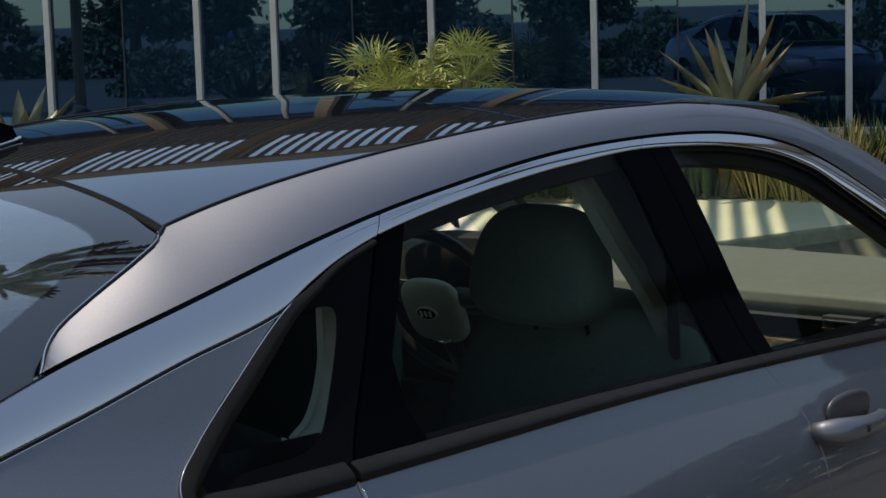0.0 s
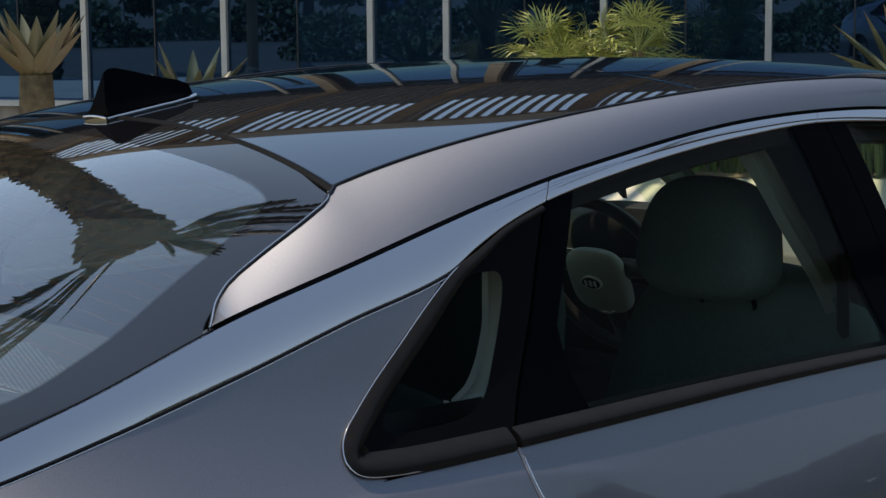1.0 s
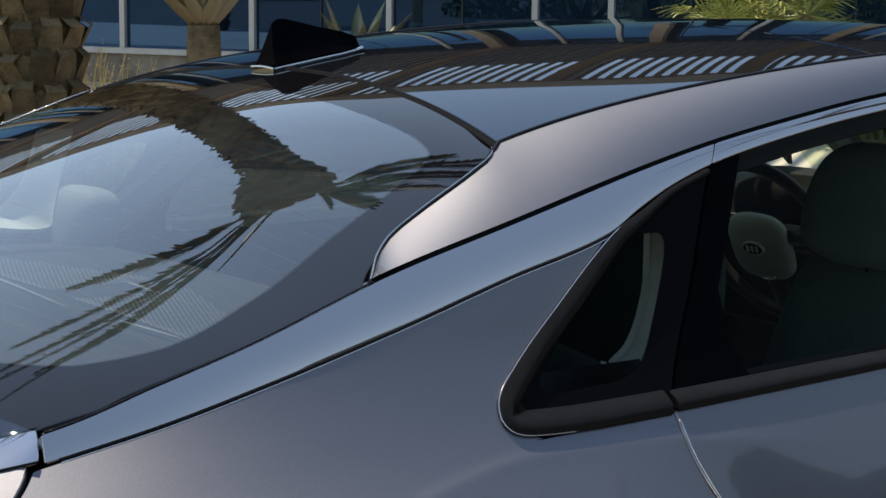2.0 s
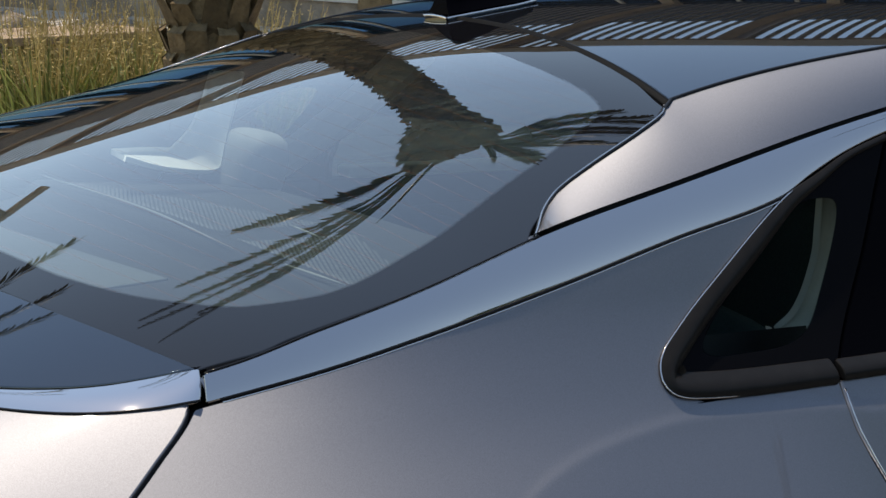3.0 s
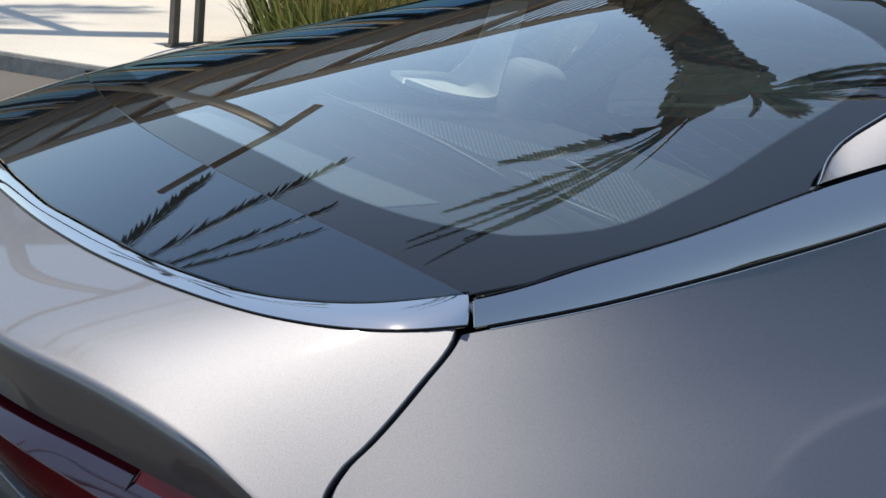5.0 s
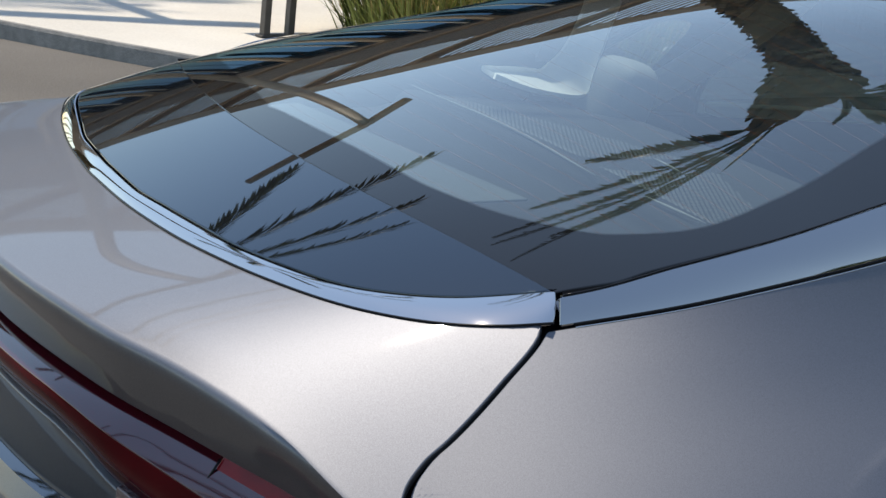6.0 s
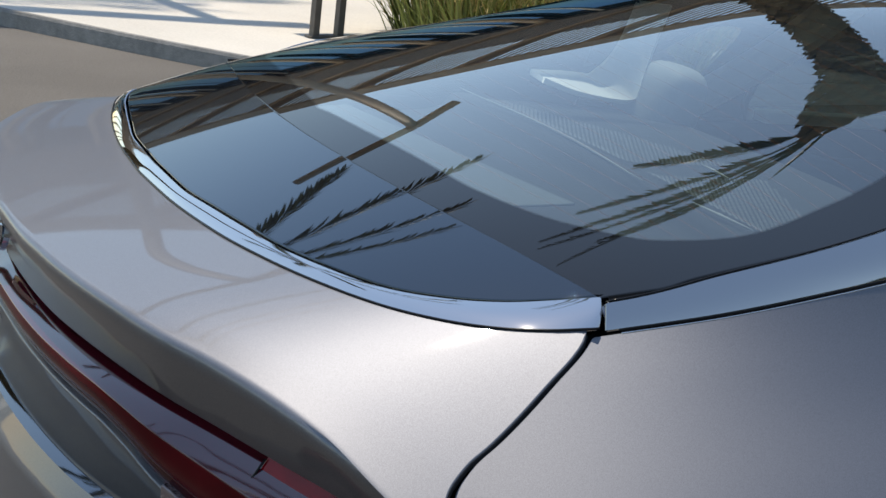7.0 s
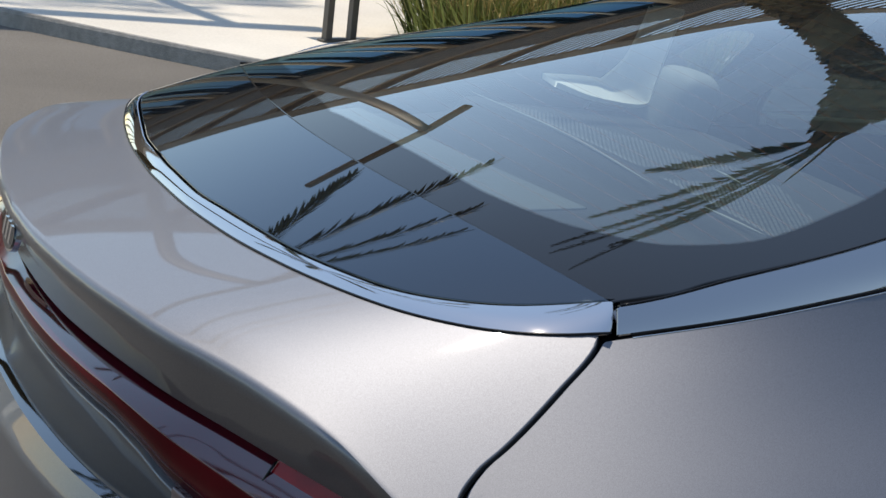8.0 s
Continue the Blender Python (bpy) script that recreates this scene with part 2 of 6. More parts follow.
BARK = material("palm bark", (0.125, 0.088, 0.046), 0.9, 0, 0.2, random_vary=0.4, vary=0.35, noise_scale=14, bump=0.8, bump_scale=40)
TRUNK = material("tree bark", (0.10, 0.075, 0.05), 0.9, vary=0.3, noise_scale=8, bump=0.6, bump_scale=20)
FROND = material("palm frond leaflets", (0.085, 0.095, 0.028), 0.5, 0, 0.4, random_vary=0.4)
STONE = material("brown grey stone", (0.20, 0.165, 0.13), 0.9, vary=0.35, noise_scale=5, second=0.2, second_scale=1.3, bump=0.8, bump_scale=12, random_vary=0.3)
WHITE_PAINT = material("white car paint", (0.75, 0.76, 0.78), 0.2, 0, 0.5, 1.0, 0.0)
DARK_PAINT = material("dark blue car paint", (0.03, 0.05, 0.10), 0.2, 0, 0.5, 1.0, 0.0)
RED_PAINT = material("red car paint", (0.4, 0.03, 0.02), 0.2, 0, 0.5, 1.0, 0.0)
CAR_GLASS = material("black car glass", (0.01, 0.012, 0.015), 0.03)


# ---- building helpers ----
def mesh_object(name, verts, faces, mat, parent=None, label="", smooth=True, normals=None):
    me = bpy.data.meshes.new(name)
    me.from_pydata([tuple(map(float, v)) for v in verts], [], [tuple(int(i) for i in f) for f in faces])
    me.materials.append(mat)
    if smooth:
        me.shade_smooth()
    if normals is not None:
        me.normals_split_custom_set_from_vertices([tuple(map(float, n)) for n in normals])
    ob = new(name, me)
    if parent:
        ob.parent = parent
        ob.matrix_parent_inverse = parent.matrix_world.inverted()
    if label:
        tagged(ob, label)
    return ob


def part(name, bm, mat, parent=None, label="", smooth=False):
    """Links a bmesh as one mesh object under a thing or a part."""
    me = bpy.data.meshes.new(name)
    bm.normal_update()
    bm.to_mesh(me)
    bm.free()
    me.materials.append(mat)
    if smooth:
        me.shade_smooth()
    ob = new(name, me)
    if parent:
        ob.parent = parent
        ob.matrix_parent_inverse = parent.matrix_world.inverted()
    if label:
        tagged(ob, label)
    return ob


def empty(name, x, y, z, label, category, group="", kind=""):
    ob = new(name)
    ob.empty_display_size = 0.2
    ob.matrix_world = Matrix.Translation((x, y, z))
    ob.location = (x, y, z)
    return tagged(ob, label, category, group, kind)


def pchip(points):
    """A smooth curve without overshoot through a few (x, y) knots."""
    p = np.array(points, float)
    x, y = p[:, 0], p[:, 1]
    h = np.diff(x)
    d = np.diff(y) / h
    m = np.zeros(len(x))
    m[0], m[-1] = d[0], d[-1]
    for i in range(1, len(x) - 1):
        if d[i - 1] * d[i] > 0:
            w1, w2 = 2 * h[i] + h[i - 1], h[i] + 2 * h[i - 1]
            m[i] = (w1 + w2) / (w1 / d[i - 1] + w2 / d[i])

    def f(q):
        q = np.asarray(q, float)
        i = np.clip(np.searchsorted(x, q) - 1, 0, len(x) - 2)
        t = (q - x[i]) / h[i]
        t = np.clip(t, -0.5, 1.5)
        return ((1 + 2 * t) * (1 - t) ** 2 * y[i] + t * (1 - t) ** 2 * h[i] * m[i]
                + t * t * (3 - 2 * t) * y[i + 1] + t * t * (t - 1) * h[i] * m[i + 1])
    return f


def spline(points):
    """A natural cubic through a few (x, y) knots."""
    p = np.array(points, float)
    xs, ys = p[:, 0], p[:, 1]
    n, h = len(xs), np.diff(xs)
    a, b = np.eye(n), np.zeros(n)
    for i in range(1, n - 1):
        a[i, i - 1:i + 2] = h[i - 1], 2 * (h[i - 1] + h[i]), h[i]
        b[i] = 6 * ((ys[i + 1] - ys[i]) / h[i] - (ys[i] - ys[i - 1]) / h[i - 1])
    k = np.linalg.solve(a, b)

    def f(q):
        q = np.asarray(q, float)
        i = np.clip(np.searchsorted(xs, q) - 1, 0, n - 2)
        s, c = (xs[i + 1] - q) / h[i], (q - xs[i]) / h[i]
        return s * ys[i] + c * ys[i + 1] + ((s ** 3 - s) * k[i] + (c ** 3 - c) * k[i + 1]) * h[i] ** 2 / 6
    return f


def smoothstep(a, b, v):
    t = np.clip((v - a) / (b - a), 0, 1)
    return t * t * (3 - 2 * t)


def unit(v):
    return v / (np.linalg.norm(v, axis=-1, keepdims=True) + 1e-12)


shoulder = pchip([(-0.1, 0.0), (0.05, 0.0), (0.13, 0.004), (0.26, 0.035), (0.325, 0.047), (0.39, 0.042), (0.516, 0.033), (0.69, 0.0), (0.9, 0.0)])


def settle(P):
    """The left shoulder rounds off lower towards the tail."""
    x, y, z = P[..., 0], P[..., 1], P[..., 2]
    fall = np.where((x > 0) & (x < 0.72), np.maximum(shoulder(np.clip(x, 0, 0.8)), 0), 0) * np.clip((y - 0.46) / 0.32, 0, 1.4) ** 1.5 * smoothstep(0.85, 1.0, z)
    return np.stack([x, y, z - fall], -1)


def sheet(name, f, us, vs, mat, parent, label="", flip=False, flange=0.012, edges="uUvV", normal=None, mirror=False, fields=None, round_=0.0024):
    """A curved panel over the grid us x vs, with rounded edges that turn inwards. f(u, v) gives points; normal(points) may give true normals."""
    U, V = np.meshgrid(us, vs, indexing="ij")
    P = np.stack(np.broadcast_arrays(*f(U, V)), -1).astype(float)
    if mirror:
        P = P * np.array([1, -1, 1])
        flip = not flip
    P = settle(P)
    nu, nv = P.shape[:2]
    du, dv = np.gradient(P, axis=0), np.gradient(P, axis=1)
    N = unit(np.cross(du, dv))
    if flip:
        N = -N
    if normal is not None:
        N = unit(normal(P * np.array([1, -1, 1]) if mirror else P))
        if mirror:
            N = N * np.array([1, -1, 1])
    G = unit(np.cross(du, dv)).reshape(-1, 3)
    ref = N.reshape(-1, 3) if normal is not None else P.reshape(-1, 3) - np.stack([np.clip(P[..., 0], 0.9, 4.0), 0 * P[..., 1], 0 * P[..., 2] + 0.8], -1).reshape(-1, 3)
    flip = (G * ref).sum() < 0
    if normal is None:
        N = unit(np.cross(du, dv)) * (-1 if flip else 1)
    verts, norms, faces = list(P.reshape(-1, 3)), list(N.reshape(-1, 3)), []
    ident = np.arange(nu * nv).reshape(nu, nv)
    for i in range(nu - 1):
        for j in range(nv - 1):
            q = (ident[i, j], ident[i + 1, j], ident[i + 1, j + 1], ident[i, j + 1])
            faces.append(q[::-1] if flip else q)
    if flange:
        lines = {"u": (ident[0, :], P[0] - P[1]), "U": (ident[-1, :], P[-1] - P[-2]), "v": (ident[:, 0], P[:, 0] - P[:, 1]), "V": (ident[:, -1], P[:, -1] - P[:, -2])}
        for key in edges:
            ids, out = lines[key]
            n = N.reshape(-1, 3)[ids]
            t = unit(unit(out) - (unit(out) * n).sum(1, keepdims=True) * n)
            base = len(verts)
            p = P.reshape(-1, 3)[ids]
            k = len(ids)
            for pos, nn in ((p + t * round_ * 0.7 - n * round_ * 0.3, unit(n + t)), (p + t * round_ - n * round_, t), (p + t * round_ - n * flange, t)):
                verts += list(pos)
                norms += list(nn)
            rings = [list(ids)] + [list(range(base + r * k, base + (r + 1) * k)) for r in range(3)]
            for a, b in zip(rings, rings[1:]):
                for i in range(k - 1):
                    q = (a[i], a[i + 1], b[i + 1], b[i])
                    v0, v1, v2 = (np.array(verts[j]) for j in q[:3])
                    if np.dot(np.cross(v1 - v0, v2 - v0), norms[q[2]]) < 0:
                        q = q[::-1]
                    faces.append(q)
    ob = mesh_object(name, verts, faces, mat, parent, label, True, norms)
    if fields:
        for key, fn in fields.items():
            at = ob.data.attributes.new(key, "FLOAT", "POINT")
            vals = np.zeros(len(verts))
            vals[:nu * nv] = fn(U, V, P).reshape(-1)
            vals[nu * nv:] = 2.0 if key == "border" else 0.5
            at.data.foreach_set("value", vals.astype(np.float32))
    return ob


def box(bm, size, at=(0, 0, 0), turn=None, bevel=0.0):
    """A box, bevelled, joined into bm."""
    m = Matrix.Translation(at) @ (turn or Matrix()) @ Matrix.Diagonal((*size, 1))
    r = bmesh.ops.create_cube(bm, size=1.0, matrix=m)
    if bevel:
        es = list({e for v in r["verts"] for e in v.link_edges})
        bmesh.ops.bevel(bm, geom=es, offset=bevel, segments=2, affect="EDGES", profile=0.6)


def tube(bm, pts, radii, sides=8, cap=True):
    """A tapered tube along points."""
    rings = []
    pts = [Vector(p) for p in pts]
    for i, p in enumerate(pts):
        d = (pts[min(i + 1, len(pts) - 1)] - pts[max(i - 1, 0)]).normalized()
        a = d.cross(Vector((0, 0, 1)) if abs(d.z) < 0.9 else Vector((1, 0, 0))).normalized()
        b = d.cross(a)
        r = radii[i] if hasattr(radii, "__len__") else radii
        rings.append([bm.verts.new(p + (a * math.cos(k * 2 * math.pi / sides) + b * math.sin(k * 2 * math.pi / sides)) * r) for k in range(sides)])
    for a, b in zip(rings, rings[1:]):
        for k in range(sides):
            bm.faces.new((a[k], a[(k + 1) % sides], b[(k + 1) % sides], b[k]))
    if cap:
        bm.faces.new(rings[0][::-1])
        bm.faces.new(rings[-1])


def pillow(center, size, p=(0.5, 0.5), nu=32, nv=20, lean=0.0, taper=0.0):
    """Vertices and faces of a soft superellipsoid; taper narrows its top."""
    def sp(v, e):
        return np.sign(v) * np.abs(v) ** e
    a, b = np.meshgrid(np.linspace(-math.pi, math.pi, nu, endpoint=False), np.linspace(-math.pi / 2, math.pi / 2, nv), indexing="ij")
    x, y, z = sp(np.cos(b), p[0]) * sp(np.cos(a), p[1]), sp(np.cos(b), p[0]) * sp(np.sin(a), p[1]), sp(np.sin(b), p[0])
    s = 1 - taper * (z + 1) / 2
    P = np.stack([x * size[0] / 2, y * s * size[1] / 2, z * size[2] / 2], -1)
    c, d = math.cos(radians(lean)), math.sin(radians(lean))
    P = np.stack([P[..., 0] * c - P[..., 2] * d, P[..., 1], P[..., 0] * d + P[..., 2] * c], -1) + np.array(center)
    faces = [(i * nv + j, ((i + 1) % nu) * nv + j, ((i + 1) % nu) * nv + j + 1, i * nv + j + 1) for i in range(nu) for j in range(nv - 1)]
    return P.reshape(-1, 3), faces


# ---- the car: its surfaces (x ahead, y to its left side, z up) ----
roof_line = spline([(-0.1, 0.955), (0.05, 1.0), (0.222, 1.062), (0.37, 1.118), (0.7, 1.228), (1.0, 1.313), (1.34, 1.389), (1.7, 1.428), (2.1, 1.447), (2.6, 1.448), (3.0, 1.425)])
crown = spline([(0, 0.07), (0.3, 0.08), (0.5, 0.105), (0.65, 0.15), (0.8, 0.197), (1.0, 0.235), (1.15, 0.225), (1.3, 0.187), (1.7, 0.12), (2.1, 0.08), (2.6, 0.08), (3.0, 0.12)])


def top_z(x, y):
    return roof_line(x) - crown(x) * y * y


def top_normal(P):
    x, y, e = P[..., 0], P[..., 1], 1e-3
    return np.stack([-(top_z(x + e, y) - top_z(x - e, y)) / (2 * e), -(top_z(x, y + e) - top_z(x, y - e)) / (2 * e), np.ones_like(x)], -1)


# curvature of the rear window across the car, and how its slope differs from the ground form
PANE_X = (0.25, 0.45, 0.65, 0.85, 1.0, 1.15, 1.3)
pane_crown = pchip(list(zip(PANE_X, (0.0911, 0.1102, 0.1463, 0.1896, 0.2198, 0.2205, 0.1998))))
pane_slope = pchip(list(zip(PANE_X, (0.0664, 0.0573, 0.0440, 0.0381, 0.0380, 0.0252, 0.0052))))
pane_twist = pchip(list(zip(PANE_X, (-0.0055, -0.0016, 0.0080, 0.0177, 0.0130, -0.0154, -0.0391))))
ROOF_X = (1.3, 1.5, 1.75, 2.0, 2.3, 2.7, 3.0)
roof_crown = pchip(list(zip(ROOF_X, (0.108, 0.120, 0.153, 0.200, 0.225, 0.225, 0.225))))
roof_slope = pchip(list(zip(ROOF_X, (0.082, 0.086, 0.066, 0.020, 0.0, 0.0, 0.0))))


def pane_normal(P):
    """Normals of the rear window, evenly curved across the car."""
    x, y, e = P[..., 0], P[..., 1], 1e-3
    q = np.clip(x, 0.25, 1.3)
    slope = (top_z(x + e, y) - top_z(x - e, y)) / (2 * e) + pane_slope(q) + pane_twist(q) * y * y
    return np.stack([-slope, 2 * pane_crown(q) * y + 4 * (0.0265 - 0.2026 * (q - 0.8)) * y ** 3, np.ones_like(x)], -1)


def roof_normal(P):
    """Normals of the glass roof, evenly curved across the car."""
    x, y, e = P[..., 0], P[..., 1], 1e-3
    q = np.clip(x, 1.3, 3.0)
    slope = (top_z(x + e, y) - top_z(x - e, y)) / (2 * e) + roof_slope(q)
    return np.stack([-slope, 2 * roof_crown(q) * y, np.ones_like(x)], -1)


def side_w(x, z):
    """Half width of the body at x, z."""
    x, z = np.asarray(x, float), np.asarray(z, float)
    d = z - 0.99
    w = 0.785 - 0.36 * d - 0.2 * d * np.abs(d) * np.where(d > 0, 1, 0.2)
    w = w + 0.06 * np.maximum(0, 1.5 - x) ** 2 * smoothstep(0.8, 1.05, z) - 0.015 * np.maximum(0, x - 1.5) ** 2
    w = w + (0.055 + 0.05 * smoothstep(1.7, 0.9, x)) * smoothstep(1.12, 0.78, z)
    low = 0.05 * np.log1p(np.exp(np.clip((0.80 - z) / 0.05, -40, 40)))
    w = w - 0.31 * low - 0.12 * low ** 2
    w = w - 0.35 * np.maximum(0, 0.5 - x) ** 2 - 0.16 * np.maximum(0, x - 3.6) ** 2
    return w


def side_normal(P):
    x, z, e = P[..., 0], P[..., 2], 2e-3
    dx = (side_w(x + e, z) - side_w(x - e, z)) / (2 * e)
    dz = (side_w(x, z + e) - side_w(x, z - e)) / (2 * e)
    return np.stack([-dx, -np.ones_like(x), -dz], -1)


haunch = pchip([(0.60, 0.80), (0.79, 0.89), (0.849, 0.930), (0.917, 0.959), (1.0, 0.977), (1.139, 0.988), (1.334, 0.977), (1.6, 0.94), (1.9, 0.90)])


def soft_normal(P):
    """The body's normals, turning up and back over the shoulder towards the tail."""
    x, z = P[..., 0], P[..., 2]
    k = (smoothstep(1.28, 0.36, x) * smoothstep(0.45, 0.86, z) * (0.92 - 0.40 * smoothstep(0.97, 1.14, z) * smoothstep(0.55, 0.95, x)))[..., None]
    flare = 0.38 * smoothstep(1.05, 0.94, z) * smoothstep(0.70, 0.88, z) * smoothstep(1.55, 1.2, x)
    under = haunch(x) - z
    crease = smoothstep(0.80, 0.90, x) * smoothstep(1.75, 1.35, x)
    flare = flare + crease * (0.30 * np.exp(-(under / 0.006) ** 2) - 0.22 * smoothstep(0.0, 0.012, under) * smoothstep(0.16, 0.03, under))
    n = unit(side_normal(P)) * (1 - k) + np.array([-0.33, -0.47, 0.81]) * k
    return n + flare[..., None] * (1 - k) * np.array([0, 0, 1.0])


def on_side(x, z, out=0.0):
    return x, -(side_w(x, z) + out), z


arc_x = lambda y: 1.357 - 0.176 * y * y
joint_x = lambda y: 0.400 + 0.192 * y * y
split_x = lambda y: 2.185 - 0.28 * y * y
chrome_top = spline([(0.506, 1.109), (0.587, 1.116), (0.66, 1.1275), (0.80, 1.153), (0.984, 1.196), (1.20, 1.2366), (1.424, 1.280), (1.642, 1.318), (1.81, 1.340), (1.957, 1.3567),
                     (2.114, 1.3695), (2.34, 1.3757), (2.545, 1.3705), (2.73, 1.3496), (2.871, 1.3126), (2.9875, 1.26), (3.22, 1.125), (3.5, 0.955)])
chrome_low = pchip([(0.50, 1.0775), (0.65, 1.0895), (0.80, 1.1085), (1.0, 1.1415), (1.2, 1.1805), (1.387, 1.2155), (1.4586, 1.244), (1.527, 1.268), (1.6275, 1.293), (1.797, 1.3195),
                    (1.944, 1.337), (2.10, 1.3506), (2.328, 1.361), (2.531, 1.353), (2.7136, 1.330), (2.86, 1.288), (2.9556, 1.235), (3.2, 1.09), (3.47, 0.93)])
belt_low = spline([(1.1, 1.0), (1.4178, 0.9955), (1.6, 0.9942), (1.863, 0.9942), (2.1635, 0.991), (2.4253, 0.9834), (2.8639, 0.964), (3.5, 0.925)])
belt_top = spline([(1.1, 1.024), (1.4229, 1.0188), (1.6005, 1.0175), (1.879, 1.0155), (2.179, 1.0085), (2.42, 1.001), (2.735, 0.988), (3.5, 0.945)])
cut_c = pchip([(0.2, 1.60), (0.55, 1.585), (0.75, 1.50), (0.9125, 1.417), (0.9486, 1.4084), (0.9958, 1.4075), (1.0188, 1.4229), (1.118, 1.5003), (1.2296, 1.5739), (1.3155, 1.6354), (1.36, 1.67)])
cut_b = pchip([(0.2, 2.47), (0.6, 2.478), (0.7526, 2.483), (0.8136, 2.4845), (0.8696, 2.480), (0.9291, 2.460), (0.9834, 2.4253), (0.9993, 2.4184), (1.359, 2.3529), (1.40, 2.34)])
lid_in = pchip([(0, 0.2215), (0.15, 0.2255), (0.263, 0.2395), (0.373, 0.2565), (0.4316, 0.2668), (0.548, 0.2988), (0.637, 0.3337), (0.697, 0.3744), (0.7446, 0.4267), (0.765, 0.4702), (0.7776, 0.515)])
lid_out = pchip([(0, 0.203), (0.15, 0.2085), (0.323, 0.2275), (0.469, 0.2578), (0.579, 0.2907), (0.666, 0.3253), (0.732, 0.3633), (0.781, 0.405), (0.8135, 0.4514), (0.8287, 0.494)])
lid_out_z = pchip([(0, 1.048), (0.323, 1.0500), (0.469, 1.0526), (0.579, 1.0556), (0.666, 1.0592), (0.732, 1.0643), (0.781, 1.0706), (0.8135, 1.0781), (0.8287, 1.0847)])
glass_edge = pchip([(0.515, 0.7785), (0.58, 0.779), (0.64, 0.7665), (0.80, 0.742), (0.98, 0.716), (0.993, 0.705), (1.03, 0.668), (1.07, 0.643), (1.13, 0.624), (1.235, 0.598), (1.28, 0.582), (1.303, 0.5555)])
lip_z = pchip([(0, 1.003), (0.11, 1.0035), (0.2647, 1.0088), (0.4518, 1.0112), (0.5683, 1.0053), (0.6487, 0.9972), (0.7272, 0.9845), (0.7734, 0.9741), (0.8204, 0.9592), (0.8629, 0.931), (0.89, 0.895)])
lamp_top_z = pchip([(0, 0.929), (0.11, 0.9285), (0.237, 0.929), (0.436, 0.9320), (0.5588, 0.9267), (0.6417, 0.918), (0.7205, 0.910), (0.7967, 0.903), (0.89, 0.875)])
lamp_low_z = pchip([(0, 0.866), (0.0889, 0.8672), (0.2514, 0.8675), (0.4466, 0.866), (0.5138, 0.8558), (0.5695, 0.8375), (0.65, 0.812), (0.72, 0.795), (0.89, 0.765)])

gap_line = pchip([(0.2, 0.36), (0.80, 0.355), (0.88, 0.318), (0.9426, 0.3314), (0.9682, 0.3517), (0.9849, 0.3757), (1.0338, 0.4412), (1.066, 0.4848), (1.0805, 0.4967), (1.1082, 0.506)])


tail_curve = pchip([(0, 0.024), (0.15, 0.030), (0.264, 0.040), (0.371, 0.056), (0.451, 0.073), (0.515, 0.092), (0.568, 0.112), (0.646, 0.153), (0.731, 0.196), (0.784, 0.222), (0.843, 0.250), (0.89, 0.281), (0.95, 0.33)])


def tail_x(y):
    return tail_curve(np.abs(y))


car = empty("car", 2.4, 0, 0, "grey metallic fastback saloon with gloss black roof parked by the kerb", "car")

# roof panels of gloss black glass, in two parts with a bright seam
for lo, hi, name in ((lambda y: arc_x(y) + 0.012, lambda y: split_x(y) - 0.0025, "roof_panel"), (lambda y: split_x(y) + 0.0025, lambda y: 2.96 - 0.25 * y * y, "sunroof_glass")):
    sheet(name, lambda u, v, lo=lo, hi=hi: (lo(v * 0.548) * (1 - u) + hi(v * 0.548) * u, v * 0.548, top_z(lo(v * 0.548) * (1 - u) + hi(v * 0.548) * u, v * 0.548)),
          np.linspace(0, 1, 60), np.linspace(-1, 1, 70), BLACK_GLOSS, car, "gloss black glass roof panel", normal=roof_normal)
sheet("roof_seam", lambda u, v: (split_x(v * 0.548) + u * 0.006, v * 0.548, top_z(split_x(v * 0.548), v * 0.548) + 0.0006), np.linspace(-0.5, 0.5, 2), np.linspace(-1, 1, 50), BRIGHT, car, "thin bright seam", normal=top_normal, flange=0)
# moulding between roof and rear window
sheet("roof_moulding", lambda u, v: (arc_x(v * 0.556) + 0.0125 - 0.0155 * u, v * 0.556, top_z(arc_x(v * 0.556), v * 0.556) + 0.004 * np.sin(np.pi * np.clip(u, 0, 1))),
      np.linspace(0, 1, 9), np.linspace(-1, 1, 80), MATT, car, "dark rubber moulding", flip=True, flange=0.01)


def rear_glass(u, v):
    xe = 1.303 + (0.515 - 1.303) * u
    y = v * (glass_edge(xe) + 0.012 * smoothstep(0.90, 0.99, xe) * (1 - smoothstep(1.15, 1.3, xe)))
    x = xe + (1 - u) * (arc_x(y) - 1.303) + u * (joint_x(y) - joint_x(0.7785))
    return x - 0.001 * (1 - u), y, top_z(x, y) - 0.003 * smoothstep(0.9, 0.99, xe) * smoothstep(0.85, 0.97, np.abs(v))


clear_half = pchip([(0.40, -0.20), (0.447, 0.02), (0.458, 0.15), (0.470, 0.261), (0.497, 0.463), (0.553, 0.61), (0.626, 0.682), (0.708, 0.698), (0.845, 0.662), (1.03, 0.588), (1.15, 0.548), (1.225, 0.515), (1.243, 0.47), (1.252, 0.36), (1.256, 0.1), (1.27, -0.3)])


def rear_border(U, V, P):
    """Above 1 on the printed black border: one plus a few times the way beyond the clear field."""
    x, y = P[..., 0], P[..., 1]
    e = 2e-3
    steep = (clear_half(x + e) - clear_half(x - e)) / (2 * e)
    return 1 + 4 * (np.abs(y) - clear_half(x)) / np.sqrt(1 + steep * steep)


